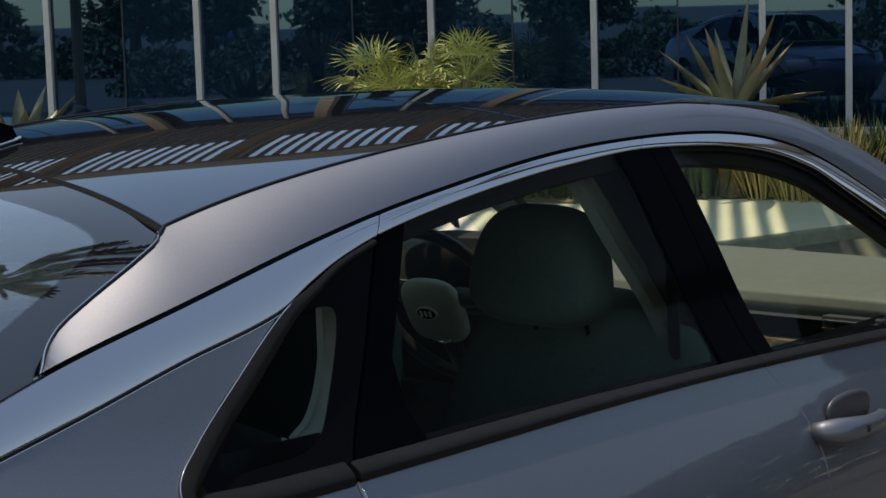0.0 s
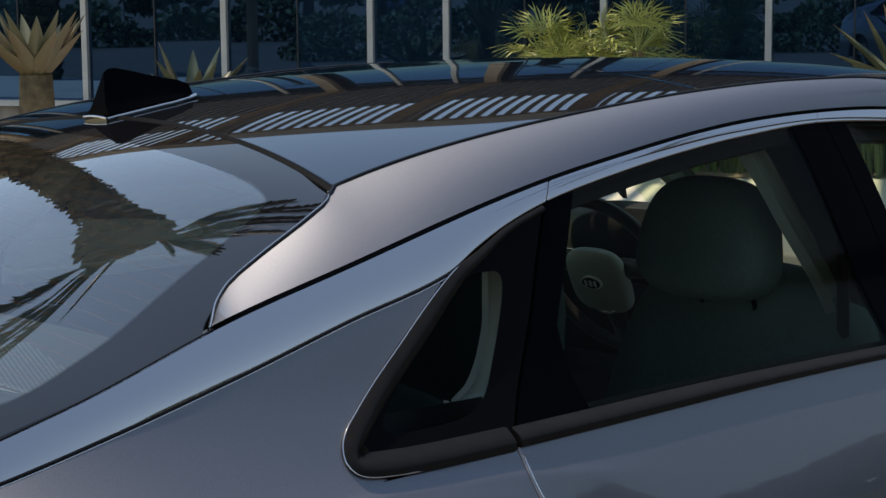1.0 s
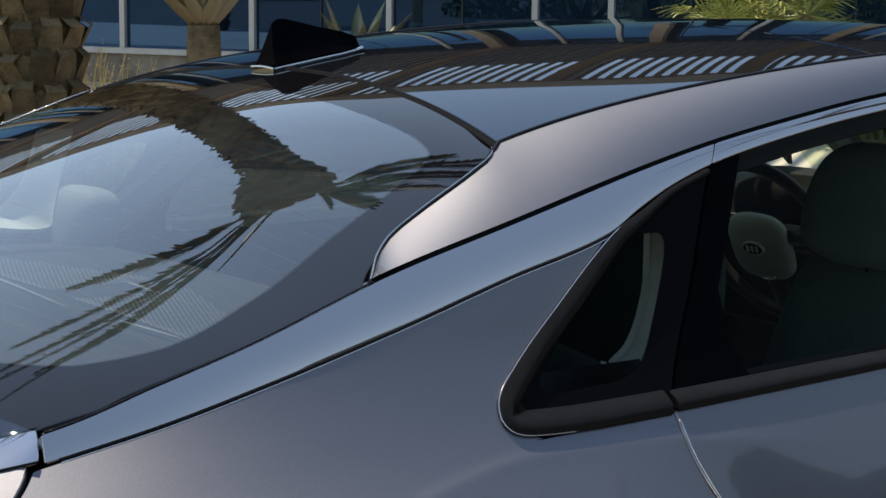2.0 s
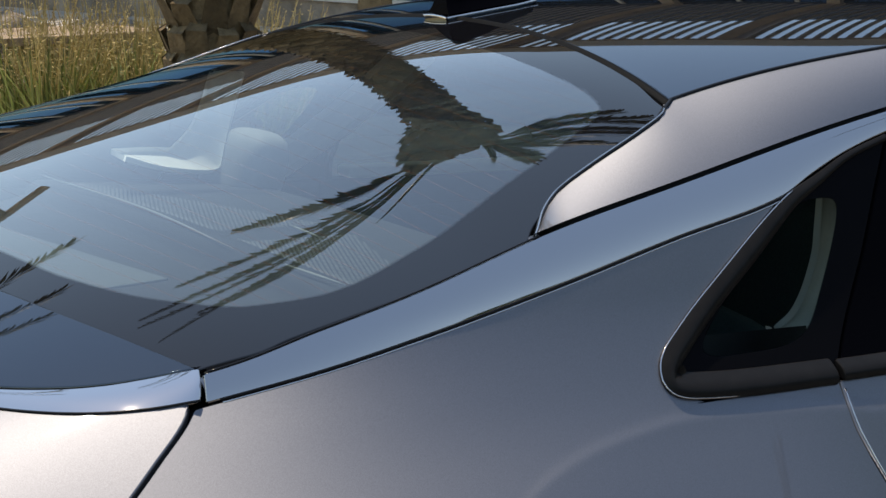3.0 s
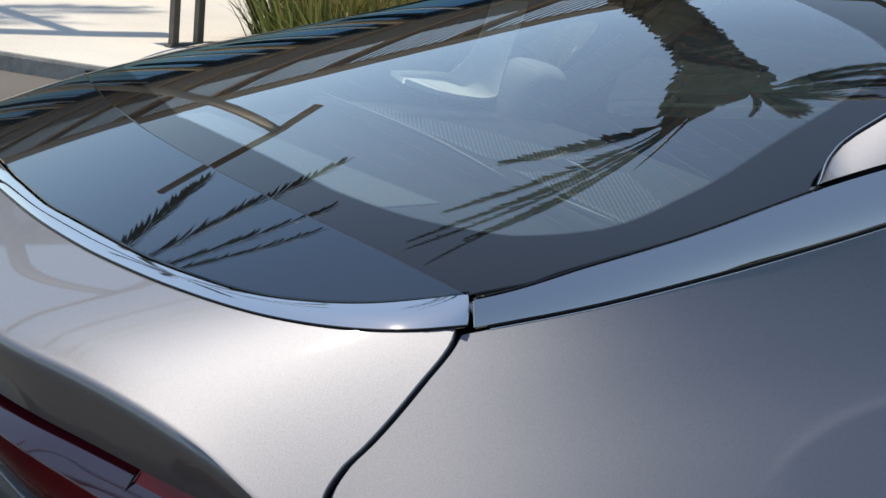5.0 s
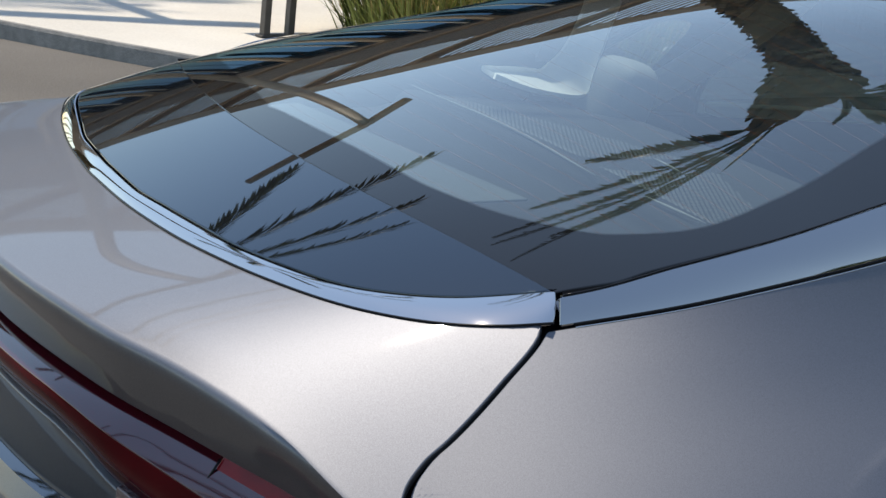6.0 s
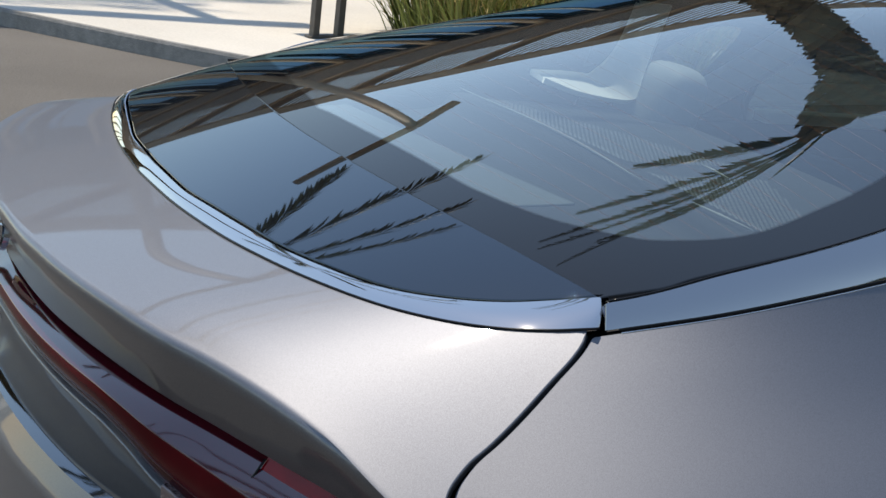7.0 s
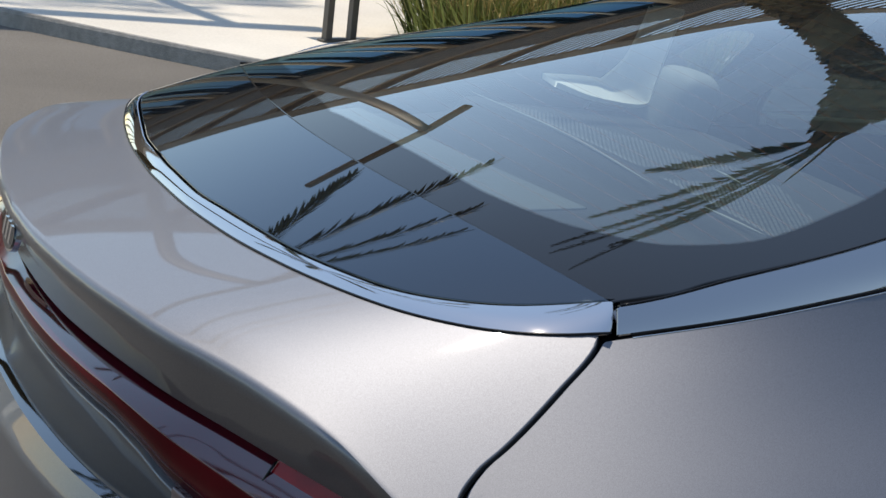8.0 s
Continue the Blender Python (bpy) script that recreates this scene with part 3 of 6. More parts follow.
sheet("rear_window", rear_glass, np.linspace(0, 1, 170), np.linspace(-1, 1, 190), REAR_PANE, car, "raked rear window with black border and heating wires", flip=True, normal=pane_normal,
      fields={"border": rear_border, "wire": lambda U, V, P: (P[..., 0] - 0.19 * P[..., 1] ** 2) / 0.031}, flange=0.005).visible_shadow = False


def spread(v, k):
    return np.sign(v) * (1 - (1 - np.abs(v)) ** k)


def lid_panel(u, v):
    yj, yi = 0.7785 * spread(v, 1.35), 0.7776 * spread(v, 1.7)
    x = (joint_x(yj) - 0.0035) * (1 - u) + (lid_in(np.abs(yi)) + 0.006) * u
    y = yj * (1 - u) + yi * u * 0.997
    return x, y, top_z(x, y)


sheet("boot_lid_panel", lid_panel, np.linspace(0, 1, 40), np.linspace(-1, 1, 150), BLACK_GLOSS, car, "gloss black panel below the rear window", flip=True, normal=lambda P: unit(pane_normal(P)) + np.array([-0.006, -0.004, 0]))


def lid_chrome(u, v):
    yi, yo = 0.7776 * spread(v, 1.7), 0.8287 * spread(v, 1.7)
    xi, xo = lid_in(np.abs(yi)), lid_out(np.abs(yo))
    zi, zo = top_z(xi, yi), lid_out_z(np.abs(yo))
    b = np.sin(np.pi * u) * 0.0018
    e = u * np.abs(v) ** 14
    return xi * (1 - u) + xo * u - b * 0.3 + 0.007 * e, yi * (1 - u) + (yo - np.sign(v) * 0.0145 * e) * u, zi * (1 - u) + zo * u + b - 0.0046 * e


sheet("boot_lid_chrome", lid_chrome, np.linspace(0.03, 0.97, 12), np.linspace(-0.9985, 0.9985, 160), CHROME, car, "polished chrome strip across the boot lid", flip=True)


bm = bmesh.new()
ev = np.linspace(-0.995, 0.995, 120)
tube(bm, [tuple(float(c) for c in settle(np.stack(lid_chrome(np.array(0.995), np.array(t))))) for t in ev], 0.0015, 8)
part("lid_strip_seal", bm, SEAL, car, "black seal below the boot chrome", True)


# boot lid: right half, then its mirror image in the same mesh
def boot_lid(u, v):
    """u from the chrome strip to the lip, v over the width."""
    s, a = np.sign(v), np.abs(v)
    yo = 0.8287 * (1 - (1 - a) ** 1.7)
    A = np.stack([lid_out(yo) - 0.0015, yo, lid_out_z(yo) - 0.0015], -1)
    gz = 1.079 + (0.895 - 1.079) * u
    gx = gap_line(gz) - 0.009
    gy = side_w(gx, gz) - 0.001
    G = np.stack([gx, gy, gz], -1)
    yl = 0.89 * a ** 0.95
    B = np.stack([tail_x(yl), yl, lip_z(np.minimum(yl, 0.89))], -1)
    D = np.stack([0.202 + (0.024 - 0.202) * u, 0 * u, 1.047 + (1.003 - 1.047) * u + 0.004 * np.sin(np.pi * u)], -1)
    u3, a3 = u[..., None], a[..., None]
    A = A + a3 ** 10 * (G[0, -1] - A[0, -1])
    B = B + a3 ** 40 * (G[-1, -1] - B[-1, -1])
    c00, c01 = A[0, A.shape[1] // 2], G[0, -1]
    c10, c11 = B[0, B.shape[1] // 2], G[-1, -1]
    P = (1 - u3) * A + u3 * B + (1 - a3) * D + a3 * G - ((1 - u3) * (1 - a3) * c00 + (1 - u3) * a3 * c01 + u3 * (1 - a3) * c10 + u3 * a3 * c11)
    return P[..., 0], P[..., 1] * np.where(v < 0, -1, 1), P[..., 2]


def lid_with_lip(u, v):
    """The top up to u = 1, then a rounded lip down to the rear face."""
    uu = np.minimum(u, 1.0)
    x, y, z = boot_lid(uu, v)
    r = np.clip((u - 1) / 0.5, 0, 1)
    ay = np.abs(y)
    drop = lip_z(np.minimum(ay, 0.89)) - lamp_top_z(np.minimum(ay, 0.89)) - 0.004
    zz = z - drop * r
    xl = x + 0.012 * r ** 1.4 - 0.005 * np.sin(np.pi * np.minimum(r * 1.8, 1))
    k = np.where(u > 1, np.abs(v) ** 30, 0)
    xg = gap_line(zz) - 0.009
    return xl * (1 - k) + xg * k, np.where(v < 0, -1, 1) * (ay * (1 - k) + (side_w(xg, zz) - 0.001) * k), zz


def tail_normal(y, nz):
    """Outward normal of the tail's sweep, leaning up or down by nz."""
    e = 0.01
    slope = (tail_x(y + e) - tail_x(y - e)) / (2 * e)
    return unit(np.stack([-np.ones_like(y), slope, nz + 0 * y], -1))


def lid_normal(P):
    """Soft normals of the lid: flat in the middle, turning out at the corners, rolling down at the lip."""
    x, y, z = P[..., 0], P[..., 1], P[..., 2]
    a = np.abs(y)
    top = unit(np.stack([-0.12 - 0.30 * smoothstep(0.35, 0.9, a), np.sign(y) * (0.10 * a + 0.55 * smoothstep(0.5, 0.95, a)), np.ones_like(x)], -1))
    r = np.broadcast_to(np.arange(P.shape[0])[:, None] - 43.0, a.shape)
    face = tail_normal(np.clip(y, -0.88, 0.88), 0.55 - 1.05 * smoothstep(0, 8, r))
    k = smoothstep(-2, 4, r)[..., None]
    return top * (1 - k) + face * k


sheet("boot_lid", lid_with_lip, np.concatenate([np.linspace(0, 1, 44) ** 0.8, 1 + 0.5 * np.linspace(0.04, 1, 22)]), np.linspace(-1, 1, 141), PAINT, car, "grey metallic boot lid with a soft lip", flip=True, flange=0.01, normal=lid_normal)


def tail_band(top, low, out=0.0, tilt=0.0, bulge=0.0, y0=-0.89, y1=0.89):
    def f(u, v):
        y = y0 + (y1 - y0) * v
        a = np.minimum(np.abs(y), 0.89)
        zt, zl = top(a), low(a)
        return tail_x(y) + 0.014 + out + tilt * u - bulge * np.sin(np.pi * u), y, zt + (zl - zt) * u
    return f


WIDE = np.linspace(0, 1, 120)
def lamp_band(a, b):
    return lambda q: lamp_top_z(q) + (lamp_low_z(q) - lamp_top_z(q)) * a - 0.002, lambda q: lamp_top_z(q) + (lamp_low_z(q) - lamp_top_z(q)) * b


light_bar = sheet("tail_light_bar", tail_band(*lamp_band(0, 0.345), 0.022, -0.040, 0.003), np.linspace(0, 1, 10), WIDE, LAMP_DARK, car, "smoked red light bar across the tail", flip=True, flange=0.02)
sheet("red_edge", tail_band(*lamp_band(0.35, 0.74), -0.019, 0.005, 0.004), np.linspace(0, 1, 6), WIDE, LAMP_RED, light_bar, "bright red lamp edge", flip=True, flange=0.015)
sheet("lower_lens", tail_band(*lamp_band(0.75, 1.0), -0.013, 0.012, 0.002), np.linspace(0, 1, 6), WIDE, LAMP_DEEP, light_bar, "deep red lower lens", flip=True, flange=0.015)
for s in (-1, 1):
    lo, hi = (-0.89, -0.70) if s < 0 else (0.70, 0.89)
    sheet("tail_lamp", tail_band(lambda a: lamp_top_z(a) - 0.002, lambda a: lamp_low_z(a), 0.012, -0.040, 0.008, lo, hi), np.linspace(0, 1, 10), np.linspace(0, 1, 30), LAMP_BRIGHT, car, "bright red outer tail lamp", flip=True, flange=0.02)
    bm = bmesh.new()
    f = tail_band(lambda a: lamp_top_z(a) - 0.001, lambda a: lamp_low_z(a), 0.010, -0.041, 0.009)
    tube(bm, [tuple(float(c) for c in f(np.array(t), np.array(0.5 + s * 0.70 / 1.78))) for t in np.linspace(0.04, 0.96, 12)], 0.0014, 8)
    part("lamp_seam", bm, SEAL, car, "dark seam between the lamps", True)
    lo, hi = (-0.70, -0.60) if s < 0 else (0.60, 0.70)
    sheet("reversing_lamp", tail_band(lambda a: lamp_low_z(a) + 0.012, pchip([(0.60, 0.826), (0.64, 0.792), (0.70, 0.800)]), -0.021, 0.0, 0.0, lo, hi), np.linspace(0, 1, 5), np.linspace(0, 1, 20), LAMP_CLEAR, car, "clear reversing lamp", flip=True, flange=0.01)
    for k in (0.42, 0.55):
        sheet("lamp_rib", tail_band(*lamp_band(k, k + 0.05), -0.036, 0.0, 0.001, -0.88 if s < 0 else 0.71, -0.71 if s < 0 else 0.88), np.linspace(0, 1, 3), np.linspace(0, 1, 20), LAMP_RED, car, "dark red lamp rib", flip=True, flange=0.01)



sheet("tail_backing", tail_band(lambda a: lip_z(a) - 0.012, lambda a: lamp_low_z(a) - 0.03, 0.065), np.linspace(0, 1, 6), WIDE, SHUT, car, flip=True, flange=0)


def lower_tail(u, v):
    """From the light bar down to the bumper: a hollow face, a ledge, then the bumper."""
    y = -0.90 + 1.80 * v
    a = np.minimum(np.abs(y), 0.89)
    z0 = lamp_low_z(a) - 0.003
    off = pchip([(0, 0.004), (0.2, 0.012), (0.40, 0.004), (0.44, 0.0), (0.50, -0.030), (0.54, -0.036), (0.8, -0.03), (1, 0.02)])(u)
    low = pchip([(0.40, 0.790), (0.44, 0.786), (0.50, 0.778), (0.54, 0.766), (0.8, 0.50), (1, 0.28)])(np.maximum(u, 0.40))
    z = np.where(u < 0.40, z0 + (0.790 - z0) * u / 0.40, low)
    return tail_x(y) + off, y, z


def lower_normal(P):
    """A hollow face that leans down, then a ledge and a plain bumper."""
    z = P[..., 2]
    return tail_normal(P[..., 1], -0.42 + 0.95 * smoothstep(0.797, 0.785, z) - 0.45 * smoothstep(0.775, 0.755, z))


sheet("rear_bumper", lower_tail, np.linspace(0, 1, 60), WIDE, PAINT, car, "grey metallic lower tail and bumper", flip=True, normal=lower_normal)
sheet("tail_chrome", lambda u, v: (tail_x(-0.88 + 1.76 * v) + 0.002 - 0.034 * u, -0.88 + 1.76 * v, 0.7895 - 0.014 * u - 0.007 * u * u), np.linspace(0, 1, 8), WIDE, DARK_CHROME, car, "dark chrome strip across the lower tail", flip=True, flange=0.006)
# oval badge on the lip's rear face
bm = bmesh.new()
bmesh.ops.create_cone(bm, cap_ends=True, segments=40, radius1=0.5, radius2=0.5, depth=1)
bmesh.ops.transform(bm, matrix=Matrix.Translation((0.026, 0, 0.968)) @ Matrix.Rotation(radians(98), 4, "Y") @ Matrix.Diagonal((0.056, 0.11, 0.008, 1)), verts=bm.verts)
badge = part("badge", bm, BRIGHT, car, "oval chrome badge")
bm = bmesh.new()
bmesh.ops.create_cone(bm, cap_ends=True, segments=40, radius1=0.5, radius2=0.5, depth=1)
bmesh.ops.transform(bm, matrix=Matrix.Translation((0.0215, 0, 0.967)) @ Matrix.Rotation(radians(98), 4, "Y") @ Matrix.Diagonal((0.046, 0.098, 0.003, 1)), verts=bm.verts)
part("badge_field", bm, BLACK_GLOSS, badge, "black badge field")
for k in (-0.026, 0, 0.026):
    bm = bmesh.new()
    box(bm, (0.003, 0.012, 0.024), (0.0195, k, 0.967), Matrix.Rotation(radians(8), 4, "Y"))
    part("badge_bar", bm, BRIGHT, badge)


# side: rail, chrome, glass, moulding, panels; each on the right, then mirrored
def rail(u, v):
    """The painted roof rail, from the roof seam (v=0) to the chrome (v=1); u runs from the tail tip forwards."""
    xo = 0.976 + (3.36 - 0.976) * u
    zo = chrome_top(xo) + 0.0055
    yo = side_w(xo, zo)
    xi_s = 0.986 + (1.303 - 0.986) * np.clip(u / 0.13, 0, 1)
    yi_s = glass_edge(np.minimum(xi_s, 1.303)) - 0.004
    xi = np.where(u < 0.13, xi_s, 1.303 + (3.25 - 1.303) * (u - 0.13) / 0.87)
    yi = np.where(u < 0.13, yi_s, 0.5515)
    yi = np.where(xi > 2.3, 0.5515 + 0.07 * np.maximum(0, xi - 2.3) ** 2, yi)
    zi = np.where(xi < 2.5, top_z(xi, yi), 0)
    zf = pchip([(2.1, float(top_z(2.1, 0.5515))), (2.3, float(top_z(2.3, 0.5515))), (2.5, float(top_z(2.5, 0.555))), (2.7, 1.411), (2.9, 1.376), (3.05, 1.328), (3.25, 1.240)])(xi)
    zi = np.where(xi < 2.3, zi, zf)
    xm = (xi + xo) / 2
    soft = smoothstep(0.02, 0.45, u)
    ym = yo * (0.53 + 0.20 * soft) + yi * (0.47 - 0.20 * soft)
    zm = zi * (0.53 + 0.17 * soft) + zo * (0.47 - 0.17 * soft) + 0.001
    a, b, c = (1 - v) ** 2, 2 * v * (1 - v), v * v
    return a * xi + b * xm + c * xo, -(a * yi + b * ym + c * yo), a * zi + b * zm + c * zo


def rail_normal(P):
    """The rail's rear end turns slightly back towards the tail."""
    g = unit(np.cross(np.gradient(P, axis=0), np.gradient(P, axis=1)))
    g = g * np.where(g[..., 2:] < 0, -1, 1)
    for _ in range(20):
        g[1:-1] = unit(g[:-2] + 2 * g[1:-1] + g[2:])
    return g + (0.10 + 0.07 * smoothstep(2.3, 1.2, P[..., 0]))[..., None] * np.array([-1.0, 0, 0])


def chrome_band(x0, x1):
    def f(u, v):
        x = x0(v) + (x1(v) - x0(v)) * u
        zt, zl = chrome_top(x), chrome_low(x)
        z = zt + (zl - zt) * v
        return on_side(x, z - 0.006 * smoothstep(0.66, 0.50, x) * (1 - v), 0.0004 + 0.0012 * np.sin(np.pi * v))
    return f


def chrome_normal(P):
    """The strip leans up a little more than the body and is slightly rounded."""
    x, z = P[..., 0], P[..., 2]
    v = np.clip((chrome_top(x) - z) / (chrome_top(x) - chrome_low(x)), 0, 1)
    return unit(side_normal(P)) + np.array([0, 0, 0.17]) + np.array([0, 0, 0.50]) * (0.5 - v)[..., None]


def joint_c(v):
    return 1.636 - 0.018 * v


def joint_b(v):
    return 2.340 - 0.012 * v


def quarter_glass(u, v):
    z = 1.010 + (1.283 - 1.010) * v
    xr = np.interp(z, [1.0, 1.02, 1.045, 1.0777, 1.130, 1.214, 1.244, 1.268, 1.283], [1.165, 1.141, 1.141, 1.183, 1.266, 1.400, 1.470, 1.535, 1.600])
    x = xr + (cut_c(z) - 0.004 - xr) * u
    return on_side(x, z, -0.003)


def quarter_border(U, V, P):
    """Printed border of the small window: clear inside a leaning rounded triangle."""
    x, z = P[..., 0], P[..., 2]
    front = cut_c(z) - 0.062
    rear = 1.200 + 1.45 * (z - 1.06)
    c, h = (front + rear) / 2, np.maximum((front - rear) / 2, 0.004)
    return (np.abs((x - c) / h) ** 4 + np.abs((z - 1.125) / 0.085) ** 6) ** 0.2


MOULD = [(1.605, 1.2855), (1.527, 1.2655), (1.4586, 1.240), (1.405, 1.221), (1.375, 1.206), (1.249, 1.130), (1.165, 1.0777), (1.134, 1.057), (1.121, 1.043), (1.1165, 1.028), (1.122, 1.016), (1.136, 1.008),
         (1.16, 1.0035), (1.25, 0.9974), (1.40, 0.9935)]
_ma = np.array(MOULD)
_ml = np.concatenate([[0], np.cumsum(np.linalg.norm(np.diff(_ma, axis=0), axis=1))])
mould_x, mould_z = pchip(np.c_[_ml, _ma[:, 0]]), pchip(np.c_[_ml, _ma[:, 1]])


def mould(u, v):
    s = u * _ml[-1]
    e = 2e-3
    tx, tz = mould_x(s + e) - mould_x(s - e), mould_z(s + e) - mould_z(s - e)
    n = np.hypot(tx, tz)
    w = (0.008 + 0.019 * smoothstep(0.06, 0.40, u)) * v
    x, z = mould_x(s) + -tz / n * w, mould_z(s) + tx / n * w
    return on_side(x, z, 0.0005 + (0.003 + 0.006 * smoothstep(0.06, 0.40, u)) * np.sin(np.pi * np.clip(0.12 + 0.88 * v, 0, 1)))


def belt_strip(x0, x1):
    def f(u, v):
        x = x0 + (x1 - x0) * u
        z = belt_low(x) + (belt_top(x) - belt_low(x)) * v
        return on_side(x, z, 0.001 + 0.010 * np.sin(np.pi * np.clip(0.1 + 0.9 * v, 0, 1)))
    return f


def between(xa, xb, za, zb, out=0.0):
    """A patch of the side between two cut lines x(z) and two height lines z(x)."""
    def f(u, v):
        x = (xa(0 * v + 1.0) * (1 - u) + xb(0 * v + 1.0) * u)
        for _ in range(3):
            z = za(x) + (zb(x) - za(x)) * v
            x = xa(z) * (1 - u) + xb(z) * u
        return on_side(x, z, out)
    return f


def const(c):
    return lambda q: np.full_like(np.asarray(q, float), c)


def arch(centre, r=0.365, sill=0.24):
    return lambda x: np.where(np.abs(x - centre) < r, 0.335 + np.sqrt(np.maximum(r * r - (x - centre) ** 2, 0)), sill)


rear_arch, front_arch = arch(1.07), arch(3.92)


def quarter_lower(u, v):
    """Quarter panel below the small window, back to the boot gap."""
    x = 0.34 + (1.46 - 0.34) * u
    for _ in range(4):
        zt = np.minimum(0.998, belt_low(x) - 0.002 + 0.02 * (x < 1.16))
        z = rear_arch(x) + (zt - rear_arch(x)) * v
        x = (gap_line(z) + 0.002) * (1 - u) + (cut_c(z) - 0.004) * u
    return on_side(x, z)


def quarter_upper(u, v):
    """From the boot gap to the small window's rear edge, up to the chrome."""
    z0, x = 0.998, 0.5 + 0.63 * u
    for _ in range(4):
        zt = chrome_low(x) - 0.0045
        z = z0 + (zt - z0) * v
        rear = np.interp(z, [0.997, 1.003, 1.008, 1.016, 1.028, 1.043, 1.057, 1.0777, 1.130, 1.21], [1.175, 1.155, 1.136, 1.122, 1.1165, 1.121, 1.134, 1.165, 1.249, 1.379])
        x = (gap_line(z) + 0.002) * (1 - u) + (rear - 0.001) * u
    return on_side(x, z)


FINE, MED = np.linspace(0, 1, 90), np.linspace(0, 1, 24)
for mir in (False, True):
    sheet("roof_rail", rail, np.concatenate([np.linspace(0, 0.13, 40), np.linspace(0.14, 1, 110)]), np.linspace(0, 1, 22), PAINT, car, "grey metallic roof rail and rear pillar", mirror=mir, flip=True, flange=0.014, edges="Uv", normal=rail_normal)
    sheet("window_backing", between(const(0.52), const(3.06 if mir else 3.3), lambda x: chrome_low(x) - 0.012, lambda x: chrome_top(x) - 0.004 + 0.018 * smoothstep(1.0, 1.2, x), -0.012), FINE, np.linspace(0, 1, 6), SHUT, car, mirror=mir, flange=0)
    for x0, x1 in ((lambda v: 0.5135 - 0.004 * v, lambda v: joint_c(v) - 0.003), (lambda v: joint_c(v) + 0.003, lambda v: joint_b(v) - 0.0015), (lambda v: joint_b(v) + 0.0015, lambda v, mir=mir: (3.06 if mir else 3.36) + 0 * v)):
        sheet("window_chrome", chrome_band(x0, x1), FINE, np.linspace(0.02, 0.97, 14), STRIP, car, "satin chrome window strip", mirror=mir, flip=True, normal=chrome_normal)
    sheet("quarter_window", quarter_glass, MED, np.linspace(0, 1, 60), DARK_PANE, car, "dark glass of the small rear side window", mirror=mir, flip=False, normal=side_normal, flange=0.004,
          fields={"border": quarter_border, "wire": lambda U, V, P: 0.5 + 0 * P[..., 0]})
    sheet("window_moulding", mould, np.linspace(0, 1, 110), np.linspace(0, 1, 12), RUBBER, car, "satin dark moulding round the small window", mirror=mir, flip=True)
    sheet("belt_moulding", belt_strip(1.414, 2.416), FINE, np.linspace(0, 1, 10), RUBBER, car, "satin dark belt moulding", mirror=mir)
    sheet("belt_moulding", belt_strip(2.4205, 3.45), FINE, np.linspace(0, 1, 10), RUBBER, car, "satin dark belt moulding", mirror=mir)
    # rear door: gloss black rear frame, glass, pillar cover
    sheet("door_frame_cover", between(lambda z: cut_c(z) + 0.003, lambda z: np.interp(z, [1.0, 1.06, 1.13, 1.2, 1.33], [1.575, 1.555, 1.562, 1.610, 1.70]), belt_top, lambda x: chrome_low(x) - 0.003, -0.001), np.linspace(0, 1, 14), np.linspace(0, 1, 40), PILLAR_BLACK, car, "gloss black door frame cover", mirror=mir, normal=side_normal)
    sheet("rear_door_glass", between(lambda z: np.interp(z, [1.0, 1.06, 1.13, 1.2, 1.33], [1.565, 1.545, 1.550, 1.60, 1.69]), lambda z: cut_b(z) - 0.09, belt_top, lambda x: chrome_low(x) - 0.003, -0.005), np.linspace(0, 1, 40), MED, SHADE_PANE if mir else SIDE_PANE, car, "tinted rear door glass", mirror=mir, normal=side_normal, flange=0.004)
    sheet("pillar_cover", between(lambda z: cut_b(z) - 0.098, lambda z: cut_b(z) - 0.003, belt_top, lambda x: chrome_low(x) - 0.003, -0.001), np.linspace(0, 1, 10), MED, PILLAR_BLACK, car, "gloss black middle pillar cover", mirror=mir, normal=side_normal)
    sheet("pillar_cover", between(lambda z: cut_b(z) + 0.003, lambda z: cut_b(z) + 0.058, belt_top, lambda x: chrome_low(x) - 0.003, -0.001), np.linspace(0, 1, 10), MED, PILLAR_BLACK, car, "gloss black middle pillar cover", mirror=mir, normal=side_normal)
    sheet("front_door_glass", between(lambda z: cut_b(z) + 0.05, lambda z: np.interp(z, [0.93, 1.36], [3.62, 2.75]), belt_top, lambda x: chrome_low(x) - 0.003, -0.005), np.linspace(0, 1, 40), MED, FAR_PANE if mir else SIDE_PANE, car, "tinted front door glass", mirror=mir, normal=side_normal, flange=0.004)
    # painted panels
    q = sheet("quarter_panel", quarter_lower, np.linspace(0, 1, 170), np.linspace(0, 1, 130), PAINT, car, "grey metallic rear quarter panel", mirror=mir, normal=soft_normal, edges="uUv")
    sheet("pillar_panel", quarter_upper, np.linspace(0, 1, 70), np.linspace(0, 1, 40), PAINT, q, mirror=mir, normal=soft_normal, edges="uUV")
    sheet("rear_door", between(lambda z: cut_c(z) + 0.002, lambda z: cut_b(z) - 0.002, lambda x: np.maximum(rear_arch(x), 0.24), lambda x: belt_low(x) - 0.002), np.linspace(0, 1, 100), np.linspace(0, 1, 110), PAINT, car, "grey metallic rear door", mirror=mir, normal=soft_normal)
    fd = sheet("front_door", between(lambda z: cut_b(z) + 0.002, const(3.52), const(0.24), lambda x: belt_low(x) - 0.002), np.linspace(0, 1, 70), np.linspace(0, 1, 50), PAINT, car, "grey metallic front door", mirror=mir, normal=soft_normal)
